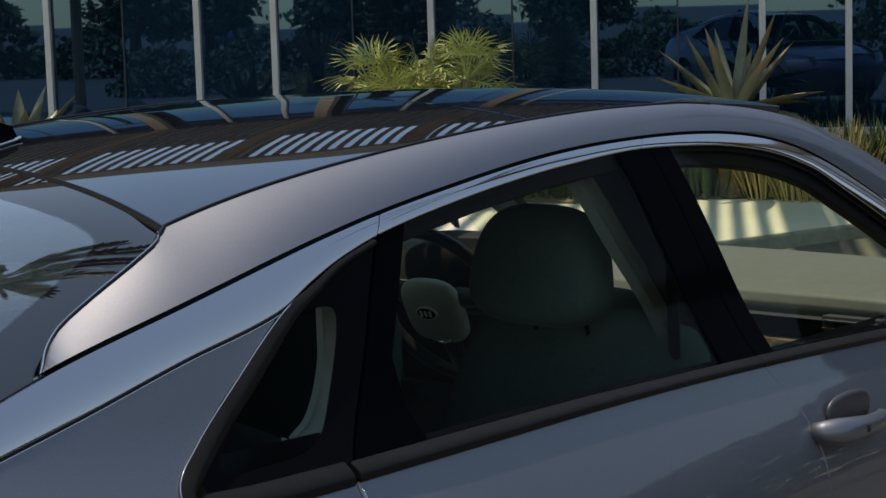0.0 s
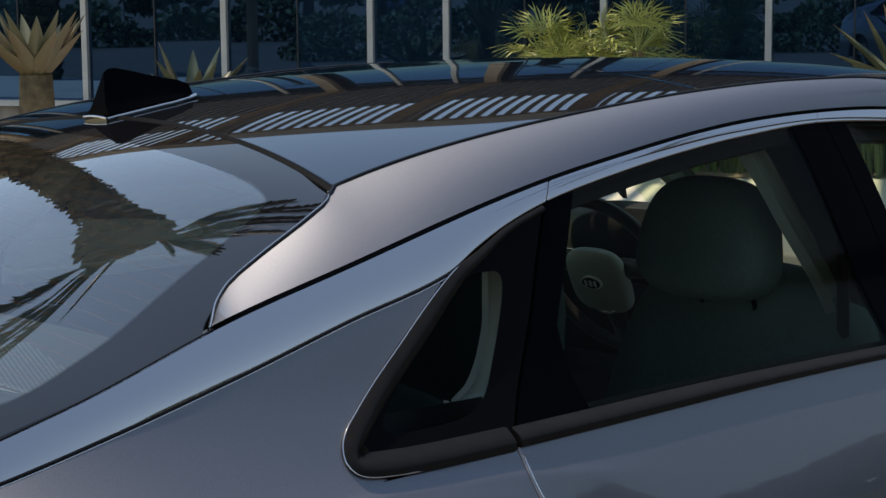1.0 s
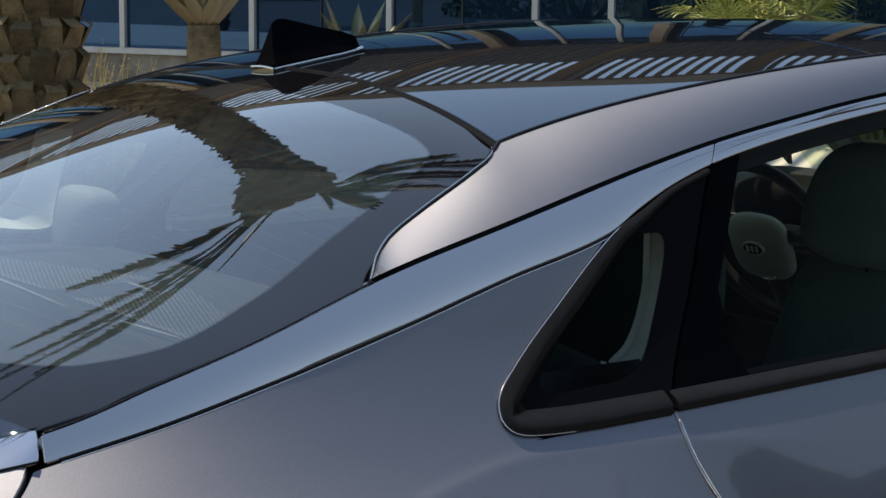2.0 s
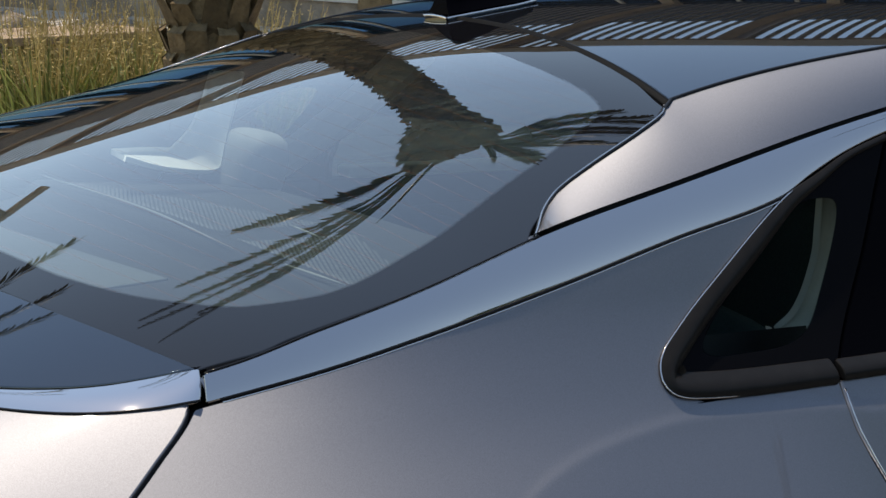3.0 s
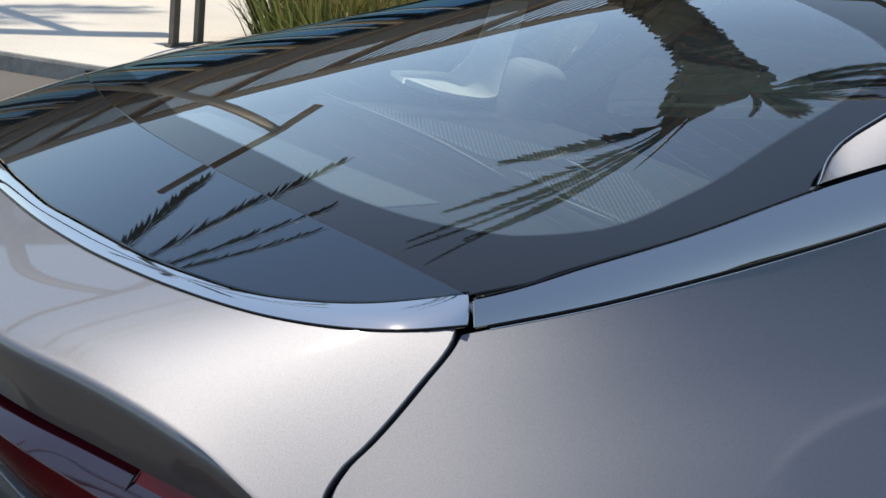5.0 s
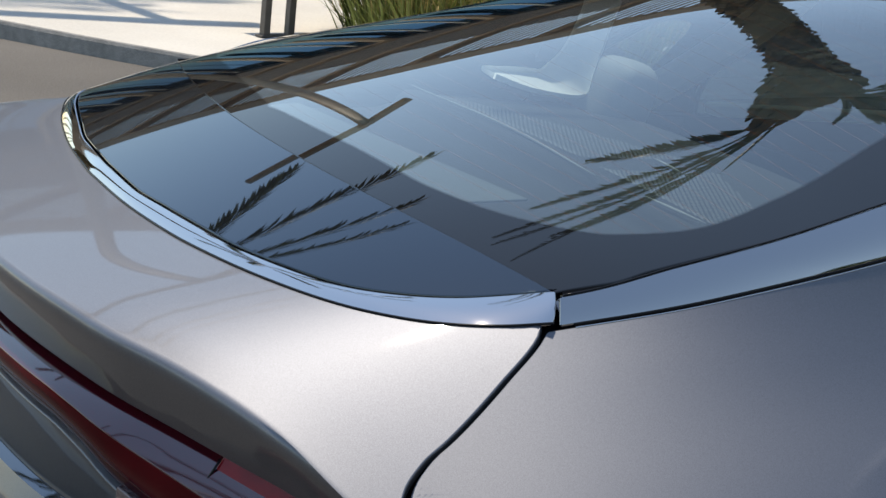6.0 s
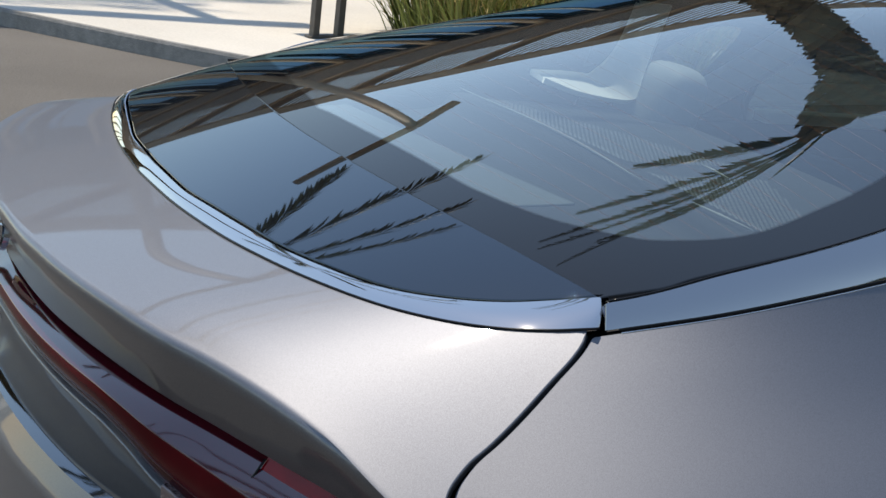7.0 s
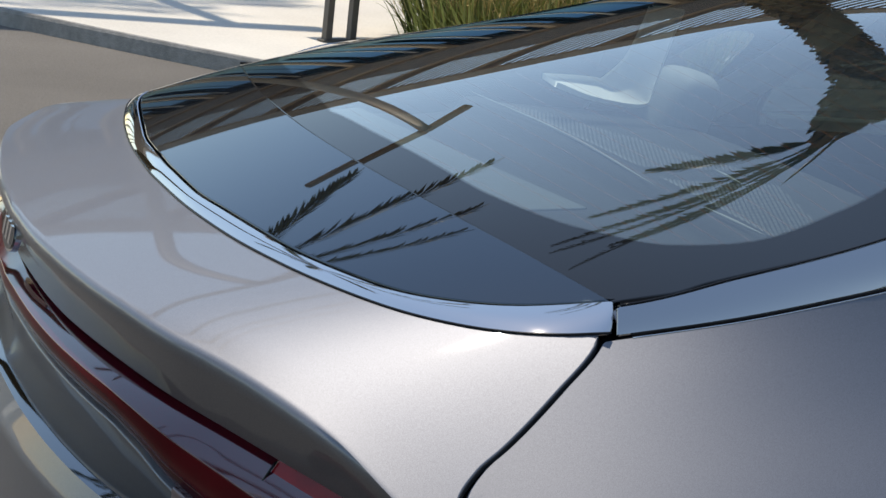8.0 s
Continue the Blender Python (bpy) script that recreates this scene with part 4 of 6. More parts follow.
    sheet("front_wing", between(const(3.525), const(4.72), front_arch, lambda x: 0.925 - 0.10 * np.maximum(0, x - 3.5) ** 1.3), np.linspace(0, 1, 60), MED, PAINT, car, "grey metallic front wing", mirror=mir, normal=side_normal)
    sheet("shut_backing", between(lambda z: gap_line(z) - 0.05, const(3.6), const(0.72), lambda x: np.where(x < 1.13, chrome_low(x) + 0.006, belt_top(x)), -0.03), np.linspace(0, 1, 80), np.linspace(0, 1, 20), SHUT, car, mirror=mir, flange=0)
    # door handle of the front door
    s = 1 if mir else -1
    hw = float(side_w(2.56, 0.86))
    bm = bmesh.new()
    pts = [(2.482, s * (hw - 0.004), 0.864), (2.490, s * (hw + 0.014), 0.864), (2.508, s * (hw + 0.030), 0.864), (2.545, s * (hw + 0.038), 0.863), (2.60, s * (hw + 0.040), 0.861), (2.66, s * (hw + 0.036), 0.859), (2.70, s * (hw + 0.01), 0.857)]
    tube(bm, pts, [0.016, 0.021, 0.024, 0.022, 0.018, 0.018, 0.012], 20)
    handle = part("door_handle", bm, PAINT, fd, "grey pull handle", True)
    bm = bmesh.new()
    box(bm, (0.008, 0.004, 0.013), (2.565, s * (hw + 0.0595), 0.864), None, 0.001)
    part("sensor_pad", bm, BLACK_PLASTIC, fd)
    v, f = pillow((2.61, s * (hw - 0.007), 0.882), (0.15, 0.02, 0.065), (0.8, 0.8))
    mesh_object("handle_cup", v, f, HANDLE_SHADE, fd, "handle recess, its shade drawn as a darker grey pad")

# front: bonnet, windscreen, nose, wheels
sheet("windscreen", lambda u, v: (2.965 - 0.25 * (v * 0.56) ** 2 + (3.80 - 0.16 * v * v - 2.965 + 0.25 * (v * 0.56) ** 2) * u, v * (0.585 + 0.19 * u), 1.420 - 0.11 * (v * 0.55) ** 2 + (0.950 - 1.420) * u + 0.016 * np.sin(np.pi * u)),
      np.linspace(0, 1, 30), np.linspace(-1, 1, 40), FRONT_PANE, car, "clear windscreen", flange=0.004).visible_shadow = False
sheet("bonnet", lambda u, v: (3.78 - 0.17 * v * v + (4.80 - 0.2 * v * v - 3.78 + 0.17 * v * v) * u, v * 0.80 * (1 - 0.12 * u), 0.932 - 0.17 * u ** 1.6 - 0.06 * v ** 4), np.linspace(0, 1, 30), np.linspace(-1, 1, 40), PAINT, car, "grey metallic bonnet")
sheet("front_bumper", lambda u, v: (4.86 - 0.35 * np.abs(v) ** 2.6 - 0.12 * (u - 0.45) ** 2 * 4, v * 0.86, 0.76 - 0.52 * u), np.linspace(0, 1, 20), np.linspace(-1, 1, 50), PAINT, car, "grey metallic front bumper", flip=True)
bm = bmesh.new()
box(bm, (4.1, 1.5, 0.1), (2.45, 0, 0.24))
part("underbody", bm, SHUT, car)


# seals along the rail, against roof and glass, with a thin bright bead round its tail
for mir in (1, -1):
    for u0, u1, mat, r, lift, label in ((0.0, 0.72, SEAL, 0.0030, 0.0002, "black seal along the roof rail"), (0.0, 0.125, CHROME, 0.0011, 0.0032, "thin bright bead along the rear pillar")):
        bm = bmesh.new()
        us = np.linspace(u0, u1, 70)
        ex, ey, ez = rail(us, np.zeros_like(us))
        tube(bm, [(float(a), float(b) * mir, float(c) + lift) for a, b, c in zip(ex, ey, ez)], r, 8)
        part("rail_seal", bm, mat, car, label, True)
bm = bmesh.new()
ex = np.linspace(0.516, 0.985, 40)
ex, ey, ez = on_side(ex, chrome_top(ex) - 0.006 * smoothstep(0.66, 0.50, ex) + 0.0012, 0.0)
tube(bm, [(float(a), float(b), float(c)) for a, b, c in zip(ex, ey, ez)], 0.0013, 8)
part("glass_seal", bm, SEAL, car, "black seal along the rear window", True)

# seals, and chrome lines standing in for highlights on rolled sheet-metal and moulding edges
for mir in (1, -1):
    bm = bmesh.new()
    ex = np.linspace(0.524, 1.42, 60)
    ex, ey, ez = on_side(ex, chrome_low(ex) - 0.0012, -0.0016)
    tube(bm, [(float(a), float(b) * mir, float(c)) for a, b, c in zip(ex, ey, ez)], 0.0022, 8)
    part("strip_seal", bm, SEAL, car, "black seal below the chrome strip", True)
    bm = bmesh.new()
    eu = np.linspace(0.24, 0.80, 60) * _ml[-1]
    ex, ey, ez = on_side(mould_x(eu) - 0.0006, mould_z(eu), 0.0030)
    tube(bm, [(float(a), float(b) * mir, float(c)) for a, b, c in zip(ex, ey, ez)], 0.0011, 8)
    part("moulding_highlight", bm, CHROME, car, "chrome line for the highlight along the window moulding", True)
    # thin chrome tubes in place of the glints on the painted panel edges
    for xs, zs in ((np.linspace(0.526, 1.395, 60), None), (None, np.linspace(0.62, 0.985, 24))):
        if zs is None:
            ex, ey, ez = on_side(xs, chrome_low(xs) - 0.0045, -0.0012)
        else:
            ex, ey, ez = on_side(cut_c(zs) + 0.0045, zs, -0.0006)
        bm = bmesh.new()
        tube(bm, [(float(a), float(b) * mir, float(c)) for a, b, c in zip(ex, ey, ez)], 0.0013, 8)
        part("edge_highlight", bm, CHROME, car, "", True)


def wheel(x, y):
    s = 1 if y > 0 else -1
    w = part_ring("tyre", 0.335, 0.235, 0.225, (x, y, 0.335), TYRE, car, "black rubber tyre")
    part_ring("rim", 0.24, 0.19, 0.2, (x, y, 0.335), ALLOY, w, "silver alloy rim")
    for k in range(5):
        bm = bmesh.new()
        box(bm, (0.045, 0.03, 0.2), (0, 0, 0.1), None, 0.006)
        bmesh.ops.transform(bm, matrix=Matrix.Translation((x, y + s * 0.075, 0.335)) @ Matrix.Rotation(radians(72 * k), 4, "Y"), verts=bm.verts)
        part("spoke", bm, ALLOY, w)


def part_ring(name, r1, r0, width, at, mat, parent, label):
    prof = [(r0, -width / 2), (r1 - 0.03, -width / 2), (r1, -width / 2 + 0.035), (r1, width / 2 - 0.035), (r1 - 0.03, width / 2), (r0, width / 2)]
    n, verts, faces = 48, [], []
    for i in range(n):
        a = 2 * math.pi * i / n
        verts += [(at[0] + r * math.cos(a), at[1] + w, at[2] + r * math.sin(a)) for r, w in prof]
    k = len(prof)
    for i in range(n):
        for j in range(k):
            a, b = i * k, ((i + 1) % n) * k
            faces.append((a + j, a + (j + 1) % k, b + (j + 1) % k, b + j))
    return mesh_object(name, verts, faces, mat, parent, label, False)


for wx in (1.07, 3.92):
    for wy in (-0.80, 0.80):
        wheel(wx, wy)

# shark fin aerial
FIN_Y = 0.06


def fin(u, v):
    """u along the base from the tail forwards, v up one side and down the other."""
    x0 = 1.343 + 0.185 * u
    h = np.interp(u, [0, 0.05, 0.12, 0.3, 0.5, 0.8, 0.95, 1], [0.066, 0.070, 0.069, 0.058, 0.045, 0.029, 0.018, 0.0])
    w = np.interp(u, [0, 0.3, 0.7, 1], [0.030, 0.031, 0.022, 0.002])
    a = np.pi * v
    zb = top_z(x0, FIN_Y) + 0.009
    lean = 0.012 * np.sin(a) * (1 - u)
    return x0 + lean, FIN_Y - w * np.cos(a) * (1 - 0.86 * np.sin(a) ** 0.5), zb + h * np.sin(a) ** 0.8


aerial = sheet("aerial_fin", fin, np.linspace(0, 1, 40), np.linspace(0, 1, 31), PILLAR_BLACK, car, "gloss black shark fin aerial", flip=True, flange=0)
bm = bmesh.new()
vv = [bm.verts.new(np.array(fin(np.array(0.0), np.array(t))).tolist()) for t in np.linspace(0, 1, 31)]
bm.faces.new(vv)
part("fin_tail", bm, PILLAR_BLACK, aerial)
sheet("fin_gasket", lambda u, v: (1.337 + 0.197 * u, FIN_Y + v * (np.interp(u, [0, 0.3, 0.7, 1], [0.033, 0.034, 0.025, 0.003])), top_z(1.337 + 0.197 * u, FIN_Y) + 0.009 - 0.002 * v * v), np.linspace(0, 1, 20), np.linspace(-1, 1, 9), CHROME, aerial, "thin bright fin base", flange=0.003)
sheet("fin_plinth", lambda u, v: (1.339 + 0.192 * u, FIN_Y + v * (np.interp(u, [0, 0.3, 0.7, 1], [0.032, 0.033, 0.024, 0.003])), top_z(1.339 + 0.192 * u, FIN_Y) + 0.007 - 0.002 * v * v), np.linspace(0, 1, 20), np.linspace(-1, 1, 9), BLACK_GLOSS, aerial, "gloss black fin foot", flange=0.010)

# ---- inside the car ----
sheet("headliner", lambda u, v: (1.36 + 1.5 * u, v * 0.56, top_z(1.36 + 1.5 * u, v * 0.5) - 0.045 - 0.03 * v * v), np.linspace(0, 1, 30), np.linspace(-1, 1, 24), LINER, car, "dark headliner", flip=True, flange=0)
sheet("cabin_floor", lambda u, v: (0.5 + 3.2 * u, v * 0.78, 0.36 + 0 * u), np.linspace(0, 1, 6), np.linspace(-1, 1, 6), LINER, car, "dark carpet", flange=0)
for s in (-1, 1):
    sheet("door_lining", lambda u, v, s=s: (1.5 + 2.1 * u, s * (0.70 - 0.03 * v), 0.4 + 0.57 * v), np.linspace(0, 1, 8), np.linspace(0, 1, 8), BLACK_PLASTIC, car, "dark inner door lining", flip=s > 0, flange=0)
    # grey trim of the middle pillar inside, and the rear pillar trim
    trim_x = pchip([(0.78, 2.52), (0.957, 2.457), (1.06, 2.399), (1.193, 2.291), (1.31, 2.195), (1.37, 2.12)])
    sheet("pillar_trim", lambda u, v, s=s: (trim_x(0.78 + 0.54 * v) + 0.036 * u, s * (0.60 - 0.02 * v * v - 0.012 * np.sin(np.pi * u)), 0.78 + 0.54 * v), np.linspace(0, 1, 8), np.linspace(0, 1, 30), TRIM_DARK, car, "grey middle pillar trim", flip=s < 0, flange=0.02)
    sheet("pillar_core", lambda u, v, s=s: (trim_x(0.78 + 0.54 * v) + 0.037 + 0.12 * u, s * (0.605 + 0.015 * u - 0.03 * v * v), 0.78 + 0.54 * v), np.linspace(0, 1, 4), np.linspace(0, 1, 30), SHUT, car, "dark pillar inside", flip=s < 0, flange=0.01)
    for x0, x1 in ((1.66, 2.36), (2.40, 3.25 if s < 0 else 3.06)):
        sheet("inner_frame", lambda u, v, s=s, x0=x0, x1=x1: (x0 + (x1 - x0) * u, s * (side_w(x0 + (x1 - x0) * u, chrome_low(x0 + (x1 - x0) * u) - 0.046 * v) - 0.022 - 0.01 * v), chrome_low(x0 + (x1 - x0) * u) + 0.006 - (0.036 + 0.006 * (x0 > 2)) * v), np.linspace(0, 1, 60), np.linspace(0, 1, 6), SHUT, car, "black inner window frame", flip=s < 0, flange=0.02)
    if s > 0:
        sheet("rear_pillar_trim", lambda u, v, s=s: (1.30 + 0.10 * u + 0.26 * v - 0.12 * (1 - v) ** 2, s * (0.70 - 0.13 * v), 0.98 + 0.30 * v), np.linspace(0, 1, 10), np.linspace(0, 1, 24), TRIM_LIGHT, car, "far rear pillar trim, pale as if sunlit", flip=False, flange=0.02)


for s in (-1, 1):
    sheet("quarter_lining", lambda u, v, s=s: (0.56 + 0.92 * u, s * (0.735 - 0.05 * v - 0.02 * u), 0.90 + (0.16 - 0.03 * u) * v), np.linspace(0, 1, 12), np.linspace(0, 1, 8), BLACK_PLASTIC, car, "dark side lining behind the seat", flip=s < 0, flange=0)


# pale trim edge round the small side windows: a sill that sweeps up into an upright
trim_u = np.array([0, 0.22, 0.42, 0.55, 0.65, 0.80, 1.0])
trim_ox, trim_oz = pchip(np.c_[trim_u, [0.977, 1.047, 1.124, 1.154, 1.168, 1.184, 1.201]]), pchip(np.c_[trim_u, [1.123, 1.104, 1.095, 1.103, 1.151, 1.211, 1.266]])
trim_ix, trim_iz = pchip(np.c_[trim_u, [0.976, 1.035, 1.078, 1.103, 1.128, 1.148, 1.165]]), pchip(np.c_[trim_u, [1.128, 1.129, 1.128, 1.145, 1.170, 1.210, 1.264]])
hook_u = np.array([0, 0.35, 0.62, 0.82, 1.0])
hook_ox, hook_oz = pchip(np.c_[hook_u, [1.553, 1.557, 1.535, 1.505, 1.450]]), pchip(np.c_[hook_u, [1.200, 1.114, 1.053, 1.022, 1.014]])
hook_ix, hook_iz = pchip(np.c_[hook_u, [1.520, 1.520, 1.508, 1.483, 1.448]]), pchip(np.c_[hook_u, [1.200, 1.136, 1.082, 1.038, 1.018]])
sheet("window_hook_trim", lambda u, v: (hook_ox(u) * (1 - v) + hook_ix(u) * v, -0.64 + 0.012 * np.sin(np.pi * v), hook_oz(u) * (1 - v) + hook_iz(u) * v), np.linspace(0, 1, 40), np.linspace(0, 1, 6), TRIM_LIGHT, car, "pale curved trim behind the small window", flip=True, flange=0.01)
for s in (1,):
    sheet("window_trim", lambda u, v, s=s: (trim_ox(u) * (1 - v) + trim_ix(u) * v, s * (0.45 + 0.05 * v), trim_oz(u) * (1 - v) + trim_iz(u) * v), np.linspace(0, 1, 40), np.linspace(0, 1, 6), TRIM_LIGHT, car, "light window trim sweeping up from the sill, pale as if sunlit", flip=s < 0, flange=0.01)
    sheet("front_pillar_trim", lambda u, v, s=s: (3.80 - 0.92 * v - 0.10 * u, s * (0.735 - 0.185 * v - 0.03 * u), 0.965 + 0.43 * v - 0.02 * u + 0.03 * np.sin(np.pi * v)), np.linspace(0, 1, 6), np.linspace(0, 1, 24), TRIM_DARK, car, "grey front pillar trim", flip=s < 0, flange=0.03)


shelf_z = pchip([(0.40, 1.015), (0.70, 1.035), (0.84, 1.045), (0.875, 1.055), (0.895, 1.078), (0.915, 1.080), (0.96, 1.072), (1.25, 1.070)])


def parcel(u, v):
    x = 0.42 + 0.83 * u
    y = v * (0.70 - 0.09 * u)
    return x, y, shelf_z(x) - 0.012 * v * v


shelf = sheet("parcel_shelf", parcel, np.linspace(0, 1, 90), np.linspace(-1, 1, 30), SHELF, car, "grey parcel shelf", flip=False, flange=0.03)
# thin paler sheet painted as the slanting patch of sun on the shelf
sheet("shelf_sun_patch", lambda u, v: ((0.44 + (0.785 - 0.135 * (v * 0.74 - 0.10) - 0.44) * u), v * 0.74 - 0.10, shelf_z(0.44 + (0.345 - 0.135 * (v * 0.74 - 0.10)) * u) + 0.003), np.linspace(0, 1, 24), np.linspace(0, 1, 16), SHELF_SUNLIT, shelf, "patch of sunlight painted on the rear of the shelf", flip=False, flange=0.004)
for s in (-1, 1):
    verts, faces = [], []
    for i in range(62):
        for j in range(38):
            cx, cy = 0.935 + 0.0075 * j + 0.0037 * (i % 2), s * 0.05 + s * 0.0088 * i
            if cx > 1.13 - 0.30 * (abs(cy) - 0.05):
                continue
            z = float(shelf_z(cx)) + 0.003 - 0.012 * (cy / 0.65) ** 2
            b = len(verts)
            verts += [(cx, cy, z), (cx + 0.0042, cy, z), (cx + 0.0042, cy + 0.0045, z), (cx, cy + 0.0045, z)]
            faces.append((b, b + 1, b + 2, b + 3))
    mesh_object("speaker_grille", verts, faces, GRILLE, shelf, "fine speaker mesh", False)
# pale tapering tubes painted as highlights along the shelf's raised edges
for y0, y1, ex in ((-0.12, 0.60, 0.900), (-0.40, -0.25, 0.915), (-0.06, 0.04, 1.07)):
    bm = bmesh.new()
    tube(bm, [(ex + 0.012 * math.sin(7 * (y0 + (y1 - y0) * t)), y0 + (y1 - y0) * t, 1.083 if ex < 1 else 1.076) for t in np.linspace(0, 1, 14)], [0.0006 + 0.0018 * math.sin(math.pi * t) for t in np.linspace(0, 1, 14)], 8)
    part("shelf_highlight", bm, TRIM_MID, shelf, "pale line for the highlight on the raised edge", True)
for y, z in ((-0.36, 0.88), (0.0, 0.92), (0.535, 1.093)):
    v, f = pillow((1.25, y, z - 0.01), (0.10, 0.24, 0.155), (0.62, 0.6), lean=-10, taper=0.30)
    v[:, 1] -= np.sign(y) * 0.42 * (v[:, 2] - z)
    mesh_object("rear_headrest", v, f, TRIM_MID if y > 0.1 else CLOTH, car, "grey padded rear headrest")
v, f = pillow((1.42, 0, 0.78), (0.22, 1.30, 0.52), (0.4, 0.35), lean=-22)
mesh_object("rear_seat_back", v, f, CLOTH, car, "dark cloth rear seat back")
v, f = pillow((1.72, 0, 0.52), (0.52, 1.30, 0.22), (0.4, 0.35))
mesh_object("rear_seat_cushion", v, f, CLOTH, car, "dark cloth rear seat cushion")
for y in (-0.384, 0.384):
    v, f = pillow((2.335, y, 1.142), (0.13, 0.325, 0.222), (0.68, 0.6), 48, 30, lean=-10, taper=0.28)
    hr = mesh_object("front_headrest", v, f, CLOTH, car, "dark cloth front headrest")
    for k in (-0.06, 0.06):
        bm = bmesh.new()
        tube(bm, [(2.395, y + k, 1.00), (2.375, y + k, 1.06)], 0.005, 10)
        part("headrest_post", bm, DARK_CHROME, hr, "chrome post", True)
    v, f = pillow((2.42, y, 0.803), (0.19, 0.64, 0.58), (0.55, 0.55), 44, 30, lean=-16, taper=0.22)
    mesh_object("front_seat_back", v, f, CLOTH, car, "dark cloth front seat back")
    v, f = pillow((2.70, y, 0.50), (0.52, 0.52, 0.20), (0.45, 0.45), 36, 20)
    mesh_object("front_seat_cushion", v, f, CLOTH, car, "dark cloth front seat cushion")
    bm = bmesh.new()
    tube(bm, [(2.40, y * 1.62, 1.18), (2.42, y * 1.6, 0.95), (2.50, y * 1.55, 0.62)], 0.012, 6)
    part("seat_belt", bm, SHUT, car, "dark seat belt")


def dash(u, v):
    y = v * 0.74
    x = np.interp(u, [0, 0.25, 0.5, 0.62, 0.7, 1], [3.63, 3.42, 3.20, 3.11, 3.095, 3.14]) - 0.02 * np.cos(v * 3) - 0.13 * v * v * (1 - u)
    z = np.interp(u, [0, 0.25, 0.5, 0.62, 0.7, 1], [1.008, 1.012, 1.008, 0.996, 0.970, 0.62])
    return x, y, z + 0.02 * np.exp(-((y - 0.38) / 0.2) ** 2) * smoothstep(0.2, 0.55, u)


board = sheet("dashboard", dash, np.linspace(0, 1, 60), np.linspace(-1, 1, 60), DASH, car, "grey dashboard", flip=True, flange=0.02)
sheet("dash_lower", lambda u, v: (3.062 + 0.05 * u, v * 0.72, 0.955 - 0.26 * u), np.linspace(0, 1, 6), np.linspace(-1, 1, 30), BLACK_PLASTIC, board, "dark lower dashboard", flip=True, flange=0.02)
for y in (-0.62, -0.12, 0.12, 0.62):
    bm = bmesh.new()
    box(bm, (0.03, 0.14, 0.036), (3.05, y, 0.948), None, 0.01)
    vent = part("air_vent", bm, BLACK_PLASTIC, board, "black air vent")
    for k in (-0.012, 0.004):
        bm = bmesh.new()
        box(bm, (0.012, 0.125, 0.004), (3.032, y, 0.952 + k), None, 0.001)
        part("vane", bm, ALLOY, vent)
bm = bmesh.new()
box(bm, (0.02, 0.9, 0.045), (3.055, -0.2, 0.885), None, 0.004)
part("trim_strip", bm, BENCH_WOOD, board, "brown grained trim strip")
v, f = pillow((3.12, 0.44, 0.975), (0.20, 0.46, 0.19), (0.5, 0.6))
mesh_object("instrument_hood", v, f, BLACK_PLASTIC, board, "black instrument hood")
bm = bmesh.new()
box(bm, (0.02, 0.16, 0.012), (3.22, -0.66, 0.993), Matrix.Rotation(radians(5), 4, "Y"), 0.003)
part("demister_vent", bm, BLACK_PLASTIC, board, "black demister slot")

# sill along the far rear door, its sunlight put into a pale colour
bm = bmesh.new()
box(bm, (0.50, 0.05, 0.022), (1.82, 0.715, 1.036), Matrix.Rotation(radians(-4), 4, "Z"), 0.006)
part("door_sill", bm, TRIM_LIGHT, car, "inner sill of the far rear door, pale for the sun on it", True)

# dark hood over the instruments
v, f = pillow((3.03, 0.345, 1.005), (0.20, 0.40, 0.125), (0.6, 0.5))
mesh_object("instrument_hood", v, f, MATT, board, "dark instrument hood")
# steering wheel
sw = Matrix.Translation((2.87, 0.343, 0.940)) @ Matrix.Rotation(radians(-24), 4, "Y")
sv, sf, n, k = [], [], 64, 12
for i in range(n):
    a = 2 * math.pi * i / n
    for j in range(k):
        b = 2 * math.pi * j / k
        r = 0.194 + 0.0155 * math.cos(b)
        sv.append(sw @ Vector((0.0155 * math.sin(b), r * math.cos(a), r * math.sin(a) * 0.985)))
for i in range(n):
    for j in range(k):
        sf.append((i * k + j, ((i + 1) % n) * k + j, ((i + 1) % n) * k + (j + 1) % k, i * k + (j + 1) % k))
steer = mesh_object("steering_wheel", [tuple(q) for q in sv], sf, BLACK_PLASTIC, car, "dark leather steering wheel")
v, f = pillow((0, 0, 0), (0.05, 0.175, 0.16), (0.6, 0.75))
mesh_object("airbag_cover", [tuple(sw @ Vector((q[0] - 0.02, q[1], q[2] - 0.005))) for q in v], f, HUB, steer, "grey airbag cover")
for y0, z0, y1, z1 in ((0.06, 0.02, 0.18, 0.03), (-0.06, 0.02, -0.18, 0.03), (0, -0.05, 0, -0.18)):
    bm = bmesh.new()
    tube(bm, [tuple(sw @ Vector((0, y0, z0))), tuple(sw @ Vector((0, y1, z1)))], [0.026, 0.016], 10)
    part("spoke", bm, BLACK_PLASTIC, steer, "", True)
bm = bmesh.new()
tube(bm, [tuple(sw @ Vector((-0.035, 0.066 * math.sin(a), -0.004 - 0.078 * math.cos(a)))) for a in np.linspace(-1.5, 1.5, 17)], 0.004, 8)
part("hub_trim", bm, BRIGHT, steer, "chrome hub trim", True)
bm = bmesh.new()
bmesh.ops.create_cone(bm, cap_ends=True, segments=32, radius1=0.5, radius2=0.5, depth=1)
